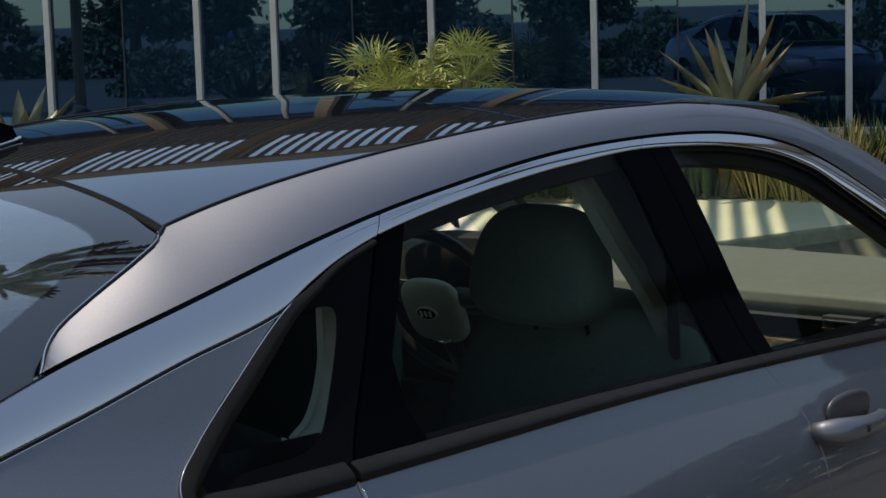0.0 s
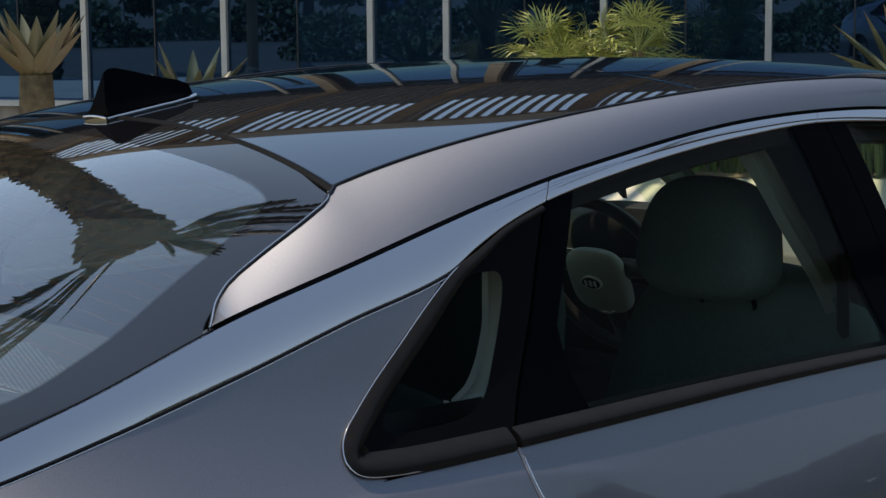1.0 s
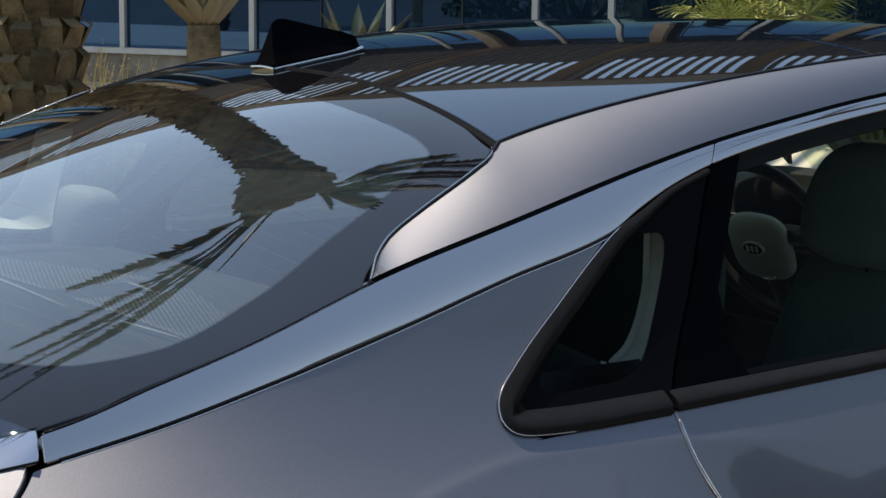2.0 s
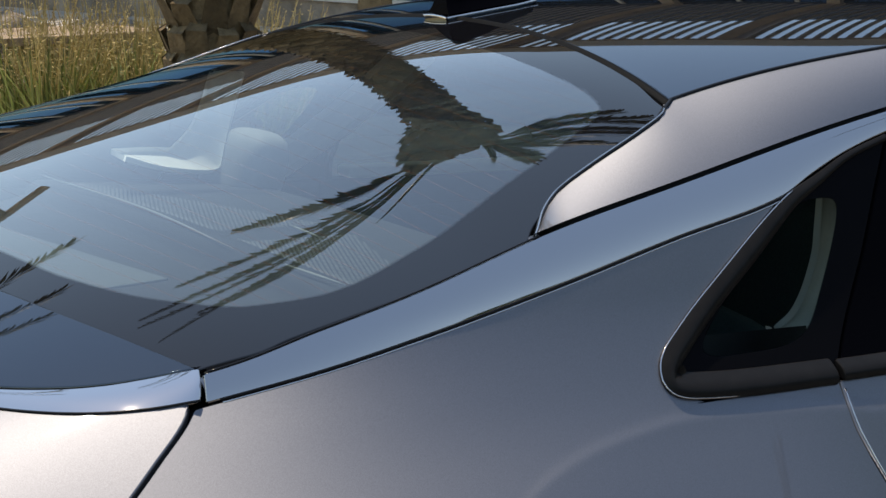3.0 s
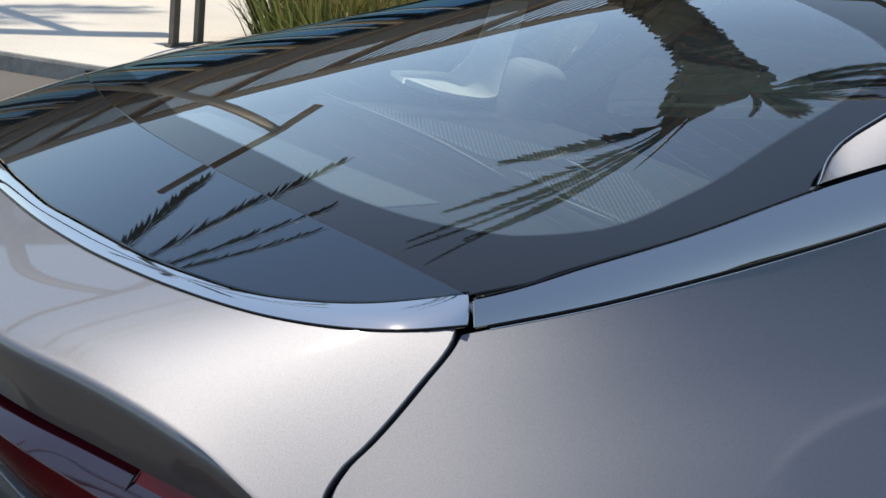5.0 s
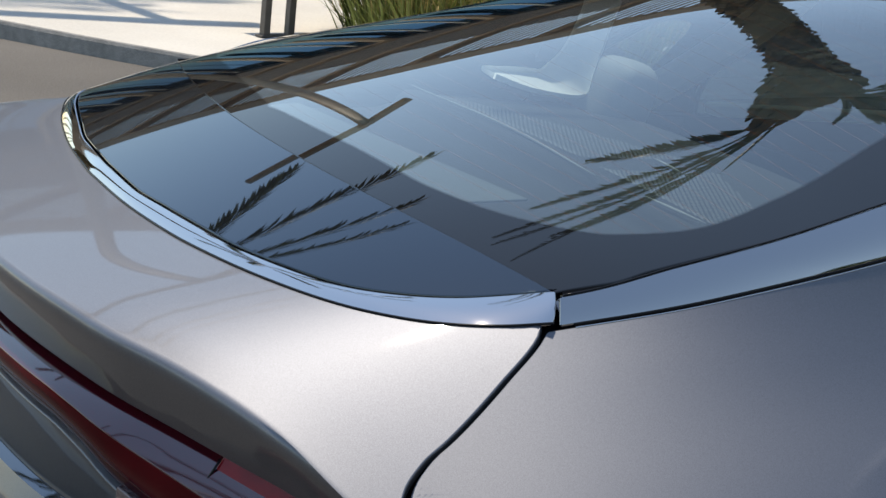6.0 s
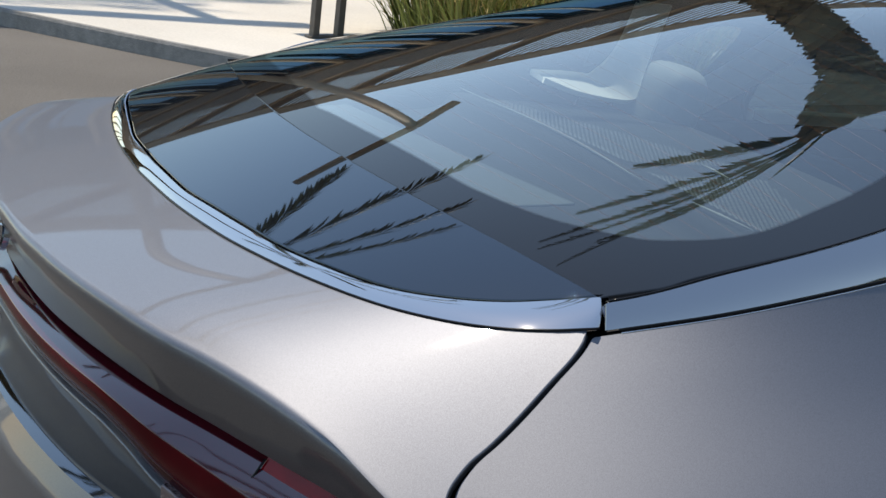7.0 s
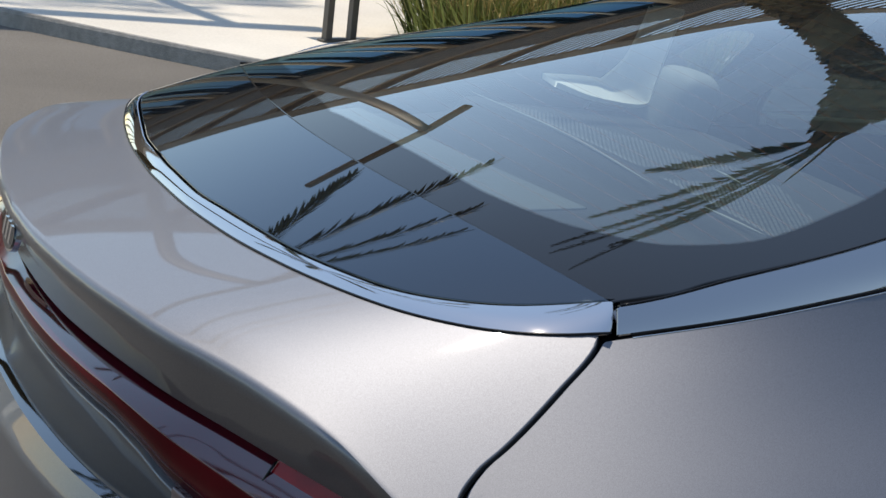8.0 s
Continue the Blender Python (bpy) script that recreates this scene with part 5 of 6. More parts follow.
bmesh.ops.transform(bm, matrix=sw @ Matrix.Translation((-0.047, 0, 0.004)) @ Matrix.Rotation(radians(90), 4, "Y") @ Matrix.Diagonal((0.034, 0.062, 0.006, 1)), verts=bm.verts)
hb = part("hub_badge", bm, ALLOY_TRIM, steer, "oval chrome badge")
bm = bmesh.new()
bmesh.ops.create_cone(bm, cap_ends=True, segments=32, radius1=0.5, radius2=0.5, depth=1)
bmesh.ops.transform(bm, matrix=sw @ Matrix.Translation((-0.0495, 0, 0.004)) @ Matrix.Rotation(radians(90), 4, "Y") @ Matrix.Diagonal((0.027, 0.054, 0.004, 1)), verts=bm.verts)
part("badge_field", bm, BLACK_GLOSS, hb)
for kk in (-0.014, 0, 0.014):
    bm = bmesh.new()
    box(bm, (0.002, 0.007, 0.015), tuple(sw @ Vector((-0.052, kk, 0.004))), Matrix.Rotation(radians(-24), 4, "Y"))
    part("badge_bar", bm, ALLOY_TRIM, hb)
v, f = pillow((2.86, 0.0, 1.315), (0.03, 0.22, 0.055), (0.5, 0.4))
mesh_object("rear_view_mirror", v, f, BLACK_PLASTIC, car, "black rear view mirror")

# ---- ground, kerb, paving ----
kerb_line = pchip([(-30, 47), (-8, 20), (-2, 12.5), (0, 10.15), (1.13, 8.68), (2.23, 7.35), (3.4, 6.3), (5.2, 5.35), (8, 4.5), (10.3, 3.95), (16, 2.6), (30, -0.5), (60, -7)])
PAVE = 0.10
gx = np.concatenate([[-400, -120, -40], np.linspace(-20, 30, 26), [60, 150, 400]])
gy = np.concatenate([[-400, -120, -40], np.linspace(-20, 30, 26), [60, 150, 400]])
gv = [(x, y, 0.0) for x in gx for y in gy]
k = len(gy)
gf = [(i * k + j, (i + 1) * k + j, (i + 1) * k + j + 1, i * k + j + 1) for i in range(len(gx) - 1) for j in range(k - 1)]
tagged(mesh_object("ground", gv, gf, ASPHALT, None, "", False), "weathered grey asphalt of the parking area", "asphalt", kind="structure")
kx = np.concatenate([np.linspace(-30, -2, 12), np.linspace(-1.5, 6, 40), np.linspace(7, 60, 24)])
pv = []
for x in kx:
    y = float(kerb_line(x))
    e = 0.02
    d = unit(np.array([2 * e, float(kerb_line(x + e) - kerb_line(x - e))]))
    nx, ny = -d[1], d[0]
    pv.append([(x + nx * w, y + ny * w, z) for w, z in ((0.0, -0.02), (0.010, 0.080), (0.018, PAVE - 0.004), (0.030, PAVE + 0.001), (0.033, PAVE - 0.006))])
kv = [q for r in pv for q in r]
kf = [(i * 5 + j, (i + 1) * 5 + j, (i + 1) * 5 + j + 1, i * 5 + j + 1) for i in range(len(kx) - 1) for j in range(4)]
tagged(mesh_object("kerb", kv, kf, KERB, None, "", False), "weathered pale concrete kerb along the asphalt", "kerb", kind="structure")
sv = [r[4] for r in pv] + [(r[4][0] + 70, r[4][1] + 90, PAVE - 0.004) for r in pv]
sv = [(x, y, PAVE - 0.004) for x, y, z in sv]
n = len(kx)
tagged(mesh_object("pavement", sv, [(i, i + 1, n + i + 1, n + i) for i in range(n - 1)], CONCRETE, None, "", False), "pale sunlit concrete paving", "pavement", kind="structure")

# ---- the glass building with its canopy ----
FN, FE = Vector((math.cos(radians(30)), math.sin(radians(30)), 0)), Vector((-math.sin(radians(30)), math.cos(radians(30)), 0))
F0 = Vector((-0.32, -2.45, 0)) + FN * 17.3
TURN = Matrix.Rotation(radians(30), 4, "Z")


def facade(depth, off, z):
    """A place depth metres behind (+) or before (-) the glass, off along it."""
    return F0 + FN * depth + FE * off + Vector((0, 0, z))


def wall_box(name, size, at, mat, parent=None, label="", bevel=0.0):
    bm = bmesh.new()
    box(bm, size, at, TURN, bevel)
    return part(name, bm, mat, parent, label)


building = empty("office_building", *F0, "glass fronted office building with pale mullions and slatted canopy", "building", kind="structure")
wall_box("wall", (0.4, 39, 7.85), facade(4.5, 9.2, 3.95), DARK_METAL, building, "dark rear wall")
wall_box("plinth", (0.35, 39, 0.42), facade(0.12, 9.2, 0.21), STONE, building, "brown stone plinth")
wall_box("sill", (0.25, 39, 0.06), facade(0.0, 9.2, 0.44), MULLION, building, "pale sill")
wall_box("upper_wall", (0.3, 39, 1.75), facade(0.16, 9.2, 7.025), DARK_METAL, building, "dark upper wall over the glazing")
wall_box("roof", (4.6, 39, 0.2), facade(2.5, 9.2, 7.98), DARK_METAL, building, "flat dark roof")
STEP = 0.76
rnd = random.Random(4)
for i in range(-13, 38):
    off = -0.265 + STEP * i
    bm = bmesh.new()
    box(bm, (0.02, STEP - 0.012, 5.68), (0, 0, 0))
    pane = part("pane", bm, FACADE_GLASS, building)
    pane.matrix_parent_inverse = building.matrix_world.inverted()
    pane.matrix_basis = Matrix.Translation(facade(0.0, off + STEP / 2, 3.31)) @ TURN @ Matrix.Rotation(radians(rnd.uniform(-0.25, 0.25)), 4, "Z") @ Matrix.Rotation(radians(rnd.uniform(-0.12, 0.12)), 4, "Y")
    if i % 7 in (0, 1, 3, 5):
        wall_box("mullion", (0.06, 0.06, 5.7), facade(-0.04, off, 3.30), MULLION, building, "", 0.004)
    else:
        wall_box("joint", (0.03, 0.014, 5.7), facade(-0.012, off, 3.30), DARK_METAL, building)
# canopy: brackets, beams, slats, fascia
PITCH = Matrix.Rotation(math.atan2(0.8, 5.3), 4, "Y")
canopy = empty("canopy", *facade(-2.6, 8, 6.4), "slatted tan steel canopy along the building", "canopy", kind="structure")
wall_box("fascia", (0.16, 48, 0.30), facade(-5.3, 13.9, 6.78), TAN, canopy, "tan steel fascia")
wall_box("wall_beam", (0.2, 48, 0.3), facade(-0.1, 13.9, 6.05), DARK_METAL, canopy)
for i in range(-5, 19):
    off = 0.30 + 2.1 * i
    bm = bmesh.new()
    box(bm, (5.2, 0.20, 0.24), facade(-2.65, off, 6.40), TURN @ PITCH, 0.01)
    part("beam", bm, TAN, canopy, "tan steel beam")
    bm = bmesh.new()
    box(bm, (0.20, 0.17, 3.9), facade(-0.30, off, 4.15), TURN, 0.01)
    part("bracket", bm, TAN, canopy, "tan steel upright")
slat_bm = bmesh.new()
box(slat_bm, (5.2, 0.082, 0.028), (0, 0, 0))
slat = part("slat", slat_bm, SLAT, canopy)
slat.matrix_parent_inverse = canopy.matrix_world.inverted()
slats = [slat]
for i in range(-60, 222):
    off = 0.30 + 0.175 * i
    if i % 12 == 0:
        continue
    ob = slats[0] if len(slats) == 1 and not slat.get("used") else None
    if ob is None:
        ob = new("slat", slat.data)
        ob.parent = canopy
        ob.matrix_parent_inverse = canopy.matrix_world.inverted()
    slat["used"] = 1
    slats.append(ob)
    ob.matrix_basis = Matrix.Translation(facade(-2.65, off, 6.46)) @ TURN @ PITCH
del slat["used"]


# ---- planting ----
def leaf_blade(bm, base, direction, length, width, droop, fold=0.25, n=6, thick=0.0, up=Vector((0, 0, 1))):
    """A long tapering leaf that bends down along its way."""
    d = Vector(direction).normalized()
    side = d.cross(up)
    side = side.normalized() if side.length > 1e-3 else Vector((1, 0, 0))
    p, rows = Vector(base), []
    for i in range(n + 1):
        t = i / n
        w = width * (1 - t ** 2.2) * (0.75 + 0.5 * min(1, t * 4))
        nrm = side.cross(d).normalized()
        rows.append([bm.verts.new(p - side * w / 2 + nrm * fold * w), bm.verts.new(p - nrm * thick * (1 - t)), bm.verts.new(p + side * w / 2 + nrm * fold * w)])
        d = (d + Vector((0, 0, -1)) * droop / n).normalized()
        p = p + d * length / n
    for a, b in zip(rows, rows[1:]):
        bm.faces.new((a[0], a[1], b[1], b[0]))
        bm.faces.new((a[1], a[2], b[2], b[1]))


def frond(bm, base, direction, length, droop, rng, leaflets=60, leaf=0.30, wide=1.0):
    """A feather palm frond: a rib with narrow leaflets along both sides."""
    d, p = Vector(direction).normalized(), Vector(base)
    n = 14
    pts, dirs = [p.copy()], [d.copy()]
    for i in range(n):
        d = (d + Vector((0, 0, -1)) * droop / n * (0.5 + 1.0 * i / n)).normalized()
        p = p + d * length / n
        pts.append(p.copy())
        dirs.append(d.copy())
    tube(bm, pts, [0.022 * (1 - 0.85 * i / n) for i in range(n + 1)], 4, False)
    for i in range(leaflets):
        t = 0.14 + 0.86 * i / leaflets
        f = t * n
        a = min(int(f), n - 1)
        q = pts[a].lerp(pts[a + 1], f - a)
        d = dirs[a]
        side = d.cross(Vector((0, 0, 1))).normalized()
        for s in (-1, 1):
            ll = leaf * (0.55 + 0.6 * math.sin(math.pi * min(1, t * 0.9 + 0.12))) * rng.uniform(0.8, 1.1)
            v = (d * rng.uniform(0.9, 1.3) + side * s * rng.uniform(0.35, 0.75) + Vector((0, 0, rng.uniform(-0.35, 0.1)))).normalized()
            w = side.cross(v).normalized() * 0.006 + d * 0.013 * wide
            tip = q + v * ll - Vector((0, 0, 0.10 * ll))
            mid = q + v * ll * 0.5
            bm.faces.new((bm.verts.new(q - w * 0.6), bm.verts.new(mid - w), bm.verts.new(tip), bm.verts.new(mid + w)))


# azimuth, rise, length and droop of the wind-swept fronds
SWEPT = [(154, -0.42, 1.35, 0.0), (153, 0.34, 1.85, -0.15), (158, 0.75, 2.9, 0.0), (154, 1.2, 3.4, 0.35), (151, 1.9, 2.5, 0.4), (154, 2.5, 2.2, 0.8), (157, 1.7, 4.0, 0.1),
         (147, 1.0, 1.8, 0.15), (-26, 0.4, 2.2, 2.2), (-22, 1.3, 1.5, 2.2), (-30, 1.5, 1.5, 2.4), (-26, 2.0, 1.2, 0.8), (-24, 0.0, 1.1, 0.9), (-35, 0.8, 1.3, 1.8), (-15, 0.6, 1.4, 1.6),
         (-26, 3.2, 1.0, 0.0), (-26, 3.6, 1.05, 0.0), (-25, 3.9, 1.0, 0.0), (-27, 2.8, 0.95, 0.0), (-26, 8.0, 0.6, 0.0), (154, 12.0, 0.5, 0.0)]
LONG = [(13.5, -0.85, 3.9, -0.40), (13.5, 0.10, 5.4, 0.12), (13.0, 1.25, 5.4, 1.15), (14.5, 2.2, 5.6, 1.2), (100, 0.2, 3.8, 0.5), (140, 0.5, 4.0, 0.6), (190, 0.1, 3.8, 0.4), (230, 0.4, 3.6, 0.6), (160, -0.3, 3.8, 0.3), (210, 0.9, 4.0, 0.6)]


def palm(x, y, height, radius, seed, lean=(0, 0), fronds=34, spread_len=2.6, label="tall feather palm with a scaly brown trunk", swept=(), leaf=0.27, wide=1.8):
    rng = random.Random(seed)
    thing = empty("palm_tree", x, y, PAVE, label, "palm", "palms by the building")
    bm = bmesh.new()
    tube(bm, [(x + lean[0] * t ** 5, y + lean[1] * t ** 5, PAVE - 0.02 + height * t) for t in np.linspace(0, 1, 12)], [radius * 0.92 * (1.12 - 0.25 * t) for t in np.linspace(0, 1, 12)], 16)
    trunk = part("trunk", bm, BARK, thing, "scaly brown trunk", True)
    bm = bmesh.new()
    rows = int(height / 0.15)
    for r in range(rows):
        t = (r + 0.5) / rows
        rr = radius * (1.12 - 0.25 * t)
        if t > 0.86:
            rr *= 1 + 0.35 * math.sin(math.pi * min(1, (t - 0.86) / 0.14))
        cx, cy, cz = x + lean[0] * t ** 5, y + lean[1] * t ** 5, PAVE + height * t
        for k in range(11):
            a = 2 * math.pi * (k + 0.5 * (r % 2)) / 11 + rng.uniform(-0.08, 0.08)
            o, sd = Vector((math.cos(a), math.sin(a), 0)), Vector((-math.sin(a), math.cos(a), 0))
            w, h, out = rr * 0.34, 0.16 * rng.uniform(0.8, 1.2), min(rr, 0.2) * rng.uniform(0.2, 0.42)
            c = Vector((cx, cy, cz)) + o * rr * 0.9
            q = [c - sd * w - Vector((0, 0, h * 0.5)), c + sd * w - Vector((0, 0, h * 0.5)), c + sd * w * 0.7 + o * out + Vector((0, 0, h * 0.45)), c - sd * w * 0.7 + o * out + Vector((0, 0, h * 0.45)),
                 c + Vector((0, 0, h * 0.75)) + sd * w * 0.6, c + Vector((0, 0, h * 0.75)) - sd * w * 0.6]
            vs = [bm.verts.new(p) for p in q]
            bm.faces.new((vs[0], vs[1], vs[2], vs[3]))
            bm.faces.new((vs[3], vs[2], vs[4], vs[5]))
    tagged(part("bark", bm, BARK, trunk, "overlapping cut leaf bases"), kind="stuff")
    top = Vector((x + lean[0], y + lean[1], PAVE + height))
    for k in range(fronds):
        bm = bmesh.new()
        a = k * 2.399 + rng.uniform(-0.2, 0.2)
        up = 1.0 - 1.25 * (k / fronds)
        frond(bm, top + Vector((math.cos(a), math.sin(a), 0)) * 0.15, (math.cos(a), math.sin(a), up), spread_len * rng.uniform(0.85, 1.1), 0.6, rng, 60, 0.12 * spread_len, spread_len / 2.6)
        part("frond", bm, FROND, thing, "drooping green frond")
    for a, up, length, droop in swept:
        bm = bmesh.new()
        a = radians(a)
        frond(bm, top + Vector((math.cos(a), math.sin(a), 0)) * 0.10, (math.cos(a), math.sin(a), up), length, droop, rng, 76, leaf, wide)
        part("frond", bm, FROND, thing, "wind-swept green frond")
    return thing


palm(3.98, 6.18, 8.08, 0.200, 3, (0.20, -0.10), 0, 2.9, "tall wind-swept feather palm with a scaly brown trunk", SWEPT, 0.23, 1.6)
palm(-2.5, 14.0, 11.3, 0.26, 8, (0.0, 0.0), 0, 4.0, "feather palm with long fronds beside the kerb", LONG, 0.75, 5.0)
palm(-9.0, 3.0, 6.5, 0.26, 12, (0.1, 0.1), 24)
palm(9.6, -3.4, 7.2, 0.20, 17, (0.1, 0.1), 9, 1.3)


def polar(az, dist):
    return -0.32 + dist * math.cos(radians(az)), -2.45 + dist * math.sin(radians(az))


def fan_palm(x, y, z, size, seed, heads=5):
    rng = random.Random(seed)
    thing = empty("fan_palm", x, y, z, "low clump of sunlit yellow green fan palm", "fan palm")
    for h in range(heads):
        a0 = h * 2.4
        base = Vector((x + 0.22 * size * math.cos(a0) * (h > 0) * 2.3, y + 0.22 * size * math.sin(a0) * (h > 0) * 2.3, z))
        hh = rng.uniform(0.9, 1.3) * size
        bm = bmesh.new()
        tube(bm, [base - Vector((0, 0, 0.02)), base + Vector((0, 0, hh))], [0.05, 0.045], 8)
        part("stem", bm, BARK, thing, "short brown stem")
        for k in range(17):
            bm = bmesh.new()
            a, el = k * 2.4 + h, rng.uniform(-0.35, 1.4)
            d = Vector((math.cos(a) * math.cos(el), math.sin(a) * math.cos(el), math.sin(el)))
            c = base + Vector((0, 0, hh)) + d * size * 0.26
            tube(bm, [base + Vector((0, 0, hh)), c], 0.006, 4, False)
            side = d.cross(Vector((0, 0, 1))).normalized()
            nrm = side.cross(d)
            for j in range(17):
                b = radians(-85 + 170 * j / 16)
                v = (d * math.cos(b) + side * math.sin(b) + nrm * rng.uniform(-0.1, 0.1)).normalized()
                L = size * 0.40 * rng.uniform(0.8, 1.15) * (0.75 + 0.25 * math.cos(b))
                w = v.cross(nrm).normalized() * 0.009 * size
                m = c + v * L * 0.55
                tip = c + v * L - Vector((0, 0, L * 0.24))
                bm.faces.new((bm.verts.new(c), bm.verts.new(m - w), bm.verts.new(tip), bm.verts.new(m + w)))
            part("fan_leaf", bm, FAN_LEAF, thing)
    return thing


px, py = polar(41.8, 14.9)
fan_palm(px, py, PAVE, 0.80, 5, 6)


def aloe(x, y, z, stem, leaf, seed, count=22, label="spiky tree aloe with olive leaves", thick=0.16, rise=0.0):
    rng = random.Random(seed)
    thing = empty("aloe", x, y, z, label, "aloe", "aloes by the building")
    bm = bmesh.new()
    tube(bm, [(x, y, z - 0.02), (x, y, z + stem * 0.5), (x, y, z + stem)], [0.11, 0.13, 0.11], 12)
    part("stem", bm, BARK, thing, "ringed brown stem", True)
    for k in range(count):
        a, t = k * 2.399, k / count
        el = 1.25 - (1.45 - rise) * t + rng.uniform(-0.12, 0.12)
        bm = bmesh.new()
        leaf_blade(bm, (x + 0.06 * math.cos(a), y + 0.06 * math.sin(a), z + stem), (math.cos(a) * math.cos(el), math.sin(a) * math.cos(el), math.sin(el)), leaf * rng.uniform(0.8, 1.1), leaf * thick * 1.3, -0.15 + (0.5 - rise) * t, 0.30, 8, leaf * 0.05)
        part("leaf", bm, ALOE_LEAF, thing, "", True)
    return thing


px, py = polar(32.5, 14.8)
aloe(px, py, PAVE, 0.68, 0.82, 2, 17, thick=0.085)
px, py = polar(58.6, 13.0)
aloe(px, py, PAVE, 0.92, 0.50, 9, 19, "tree aloe with thick brown stem", 0.17, 0.75)
px, py = polar(54.0, 15.5)
aloe(px, py, PAVE, 0.45, 0.6, 14, 20)


def tuft(name, spots, z, height, width, droop, seed, mat, label, category, blades=60, radius=0.16, seeds=None):
    """Grass or shrub clumps as one mass of blades."""
    rng = random.Random(seed)
    bm = bmesh.new()
    heads = bmesh.new()
    for sx, sy in spots:
        for _ in range(blades):
            a, r = rng.uniform(0, 6.283), radius * math.sqrt(rng.random())
            lean = rng.uniform(0.05, 0.55)
            h = height * rng.uniform(0.55, 1.1)
            d = (math.cos(a) * lean, math.sin(a) * lean, 1)
            leaf_blade(bm, (sx + r * math.cos(a), sy + r * math.sin(a), z - 0.01), d, h, width * rng.uniform(0.7, 1.3), droop * rng.uniform(0.6, 1.4), 0.2, 4)
            if seeds and rng.random() < seeds:
                b = Vector((sx + r * math.cos(a), sy + r * math.sin(a), z))
                dd = Vector(d).normalized()
                top = b + dd * h * 1.25
                tube(heads, [b + dd * h * 0.5, top], 0.0022, 3, False)
                for q in range(16):
                    t = q / 16
                    c = b + dd * h * (0.85 + 0.5 * t)
                    o = Vector((rng.uniform(-1, 1), rng.uniform(-1, 1), rng.uniform(-0.2, 0.9))) * 0.045 * (1.1 - t)
                    w = Vector((rng.uniform(-1, 1), rng.uniform(-1, 1), rng.uniform(-1, 1))) * 0.006
                    heads.faces.new((heads.verts.new(c), heads.verts.new(c + o * 0.5 + w), heads.verts.new(c + o)))
    ob = tagged(part(name, bm, mat), label, category, kind="stuff")
    if seeds:
        part("seed_heads", heads, GRASS_SEED, ob, "straw coloured seed heads")
    else:
        heads.free()
    return ob


rg = random.Random(21)
spots = []
for k in range(42):
    az, di = rg.uniform(61.5, 69.6), rg.uniform(10.4, 12.4)
    spots.append(polar(az, di))
tuft("ornamental_grass", spots, PAVE, 0.62, 0.016, 0.8, 5, GRASS_BLADE, "tall green ornamental grass with straw seed heads", "grass", 52, 0.20, 0.55)
spots = [polar(rg.uniform(20, 62), rg.uniform(14.9, 16.3)) for k in range(80)]
tuft("low_shrubs", spots, PAVE, 0.42, 0.03, 0.6, 6, LEAF, "low green planting before the building", "shrubs", 60, 0.30)
spots = [polar(rg.uniform(28.2, 31.8), rg.uniform(14.4, 15.2)) for k in range(12)]
tuft("dry_grass", spots, PAVE, 0.62, 0.012, 0.4, 7, GRASS_SEED, "dry pale grass tufts beside the aloe", "grass", 36, 0.16)
spots = [polar(rg.uniform(22, 36), rg.uniform(15.0, 15.9)) for k in range(40)]
tuft("hedge", spots, PAVE, 0.60, 0.04, 0.5, 9, LEAF, "dense green hedge at the edge of the paving", "hedge", 60, 0.30)
bed = [polar(a, 14.6 + 0.12 * math.sin(a) - 2.4 * float(smoothstep(55, 63, a))) for a in np.linspace(15, 66.5, 40)] + [polar(a, 16.8) for a in np.linspace(66.5, 15, 20)]
bm = bmesh.new()
bm.faces.new([bm.verts.new((*q, PAVE + 0.006)) for q in bed])
tagged(part("planting_bed", bm, SOIL), "brown soil of the planting bed", "soil", kind="structure")


def boulder(x, y, z, s, seed):
    rng = random.Random(seed)
    bm = bmesh.new()
    bmesh.ops.create_icosphere(bm, subdivisions=3, radius=1)
    for v in bm.verts:
        f = 1 + 0.35 * noise.noise(v.co * 1.3 + Vector((seed, 0, 0))) + 0.1 * noise.noise(v.co * 4 + Vector((0, seed, 0)))
        v.co = Vector((v.co.x * s * f * rng.uniform(0.99, 1.01), v.co.y * s * 0.8 * f, v.co.z * s * 0.6 * f))
    bmesh.ops.translate(bm, verts=bm.verts, vec=(x, y, z + s * 0.35))
    tagged(part("boulder", bm, STONE), "rough brown grey boulder in the planting", "rock", "boulders in the planting")


for i, (az, di, s) in enumerate(((66.5, 14.5, 0.5), (69.5, 15.0, 0.45))):
    boulder(*polar(az, di), PAVE, s, i)


# ---- bench and lamp on the paving ----
def bench(x, y, turn):
    thing = empty("bench", x, y, PAVE, "bench with timber top on flat steel legs on the paving", "bench")
    M = Matrix.Translation((x, y, PAVE)) @ Matrix.Rotation(radians(turn), 4, "Z")

    def add(name, size, at, mat, label="", bevel=0.004):
        bm = bmesh.new()
        box(bm, size, at, None, bevel)
        bmesh.ops.transform(bm, matrix=M, verts=bm.verts)
        part(name, bm, mat, thing, label)
    for k in range(4):
        add("seat_plank", (0.145, 2.0, 0.05), (-0.285 + 0.15 * k, 0.90, 0.525), BENCH_WOOD, "brown timber plank")
    for e in (0.0, 1.4):
        for s in (-0.09, 0.09):
            add("leg", (0.046, 0.046, 0.50), (0, e + s, 0.25), BENCH_STEEL, "brown grey steel leg")
        add("web", (0.02, 0.14, 0.14), (0, e, 0.43), BENCH_STEEL, "steel web plate")
        add("foot", (0.07, 0.27, 0.012), (0, e, 0.006), BENCH_STEEL)


bench(3.03, 8.17, -70)


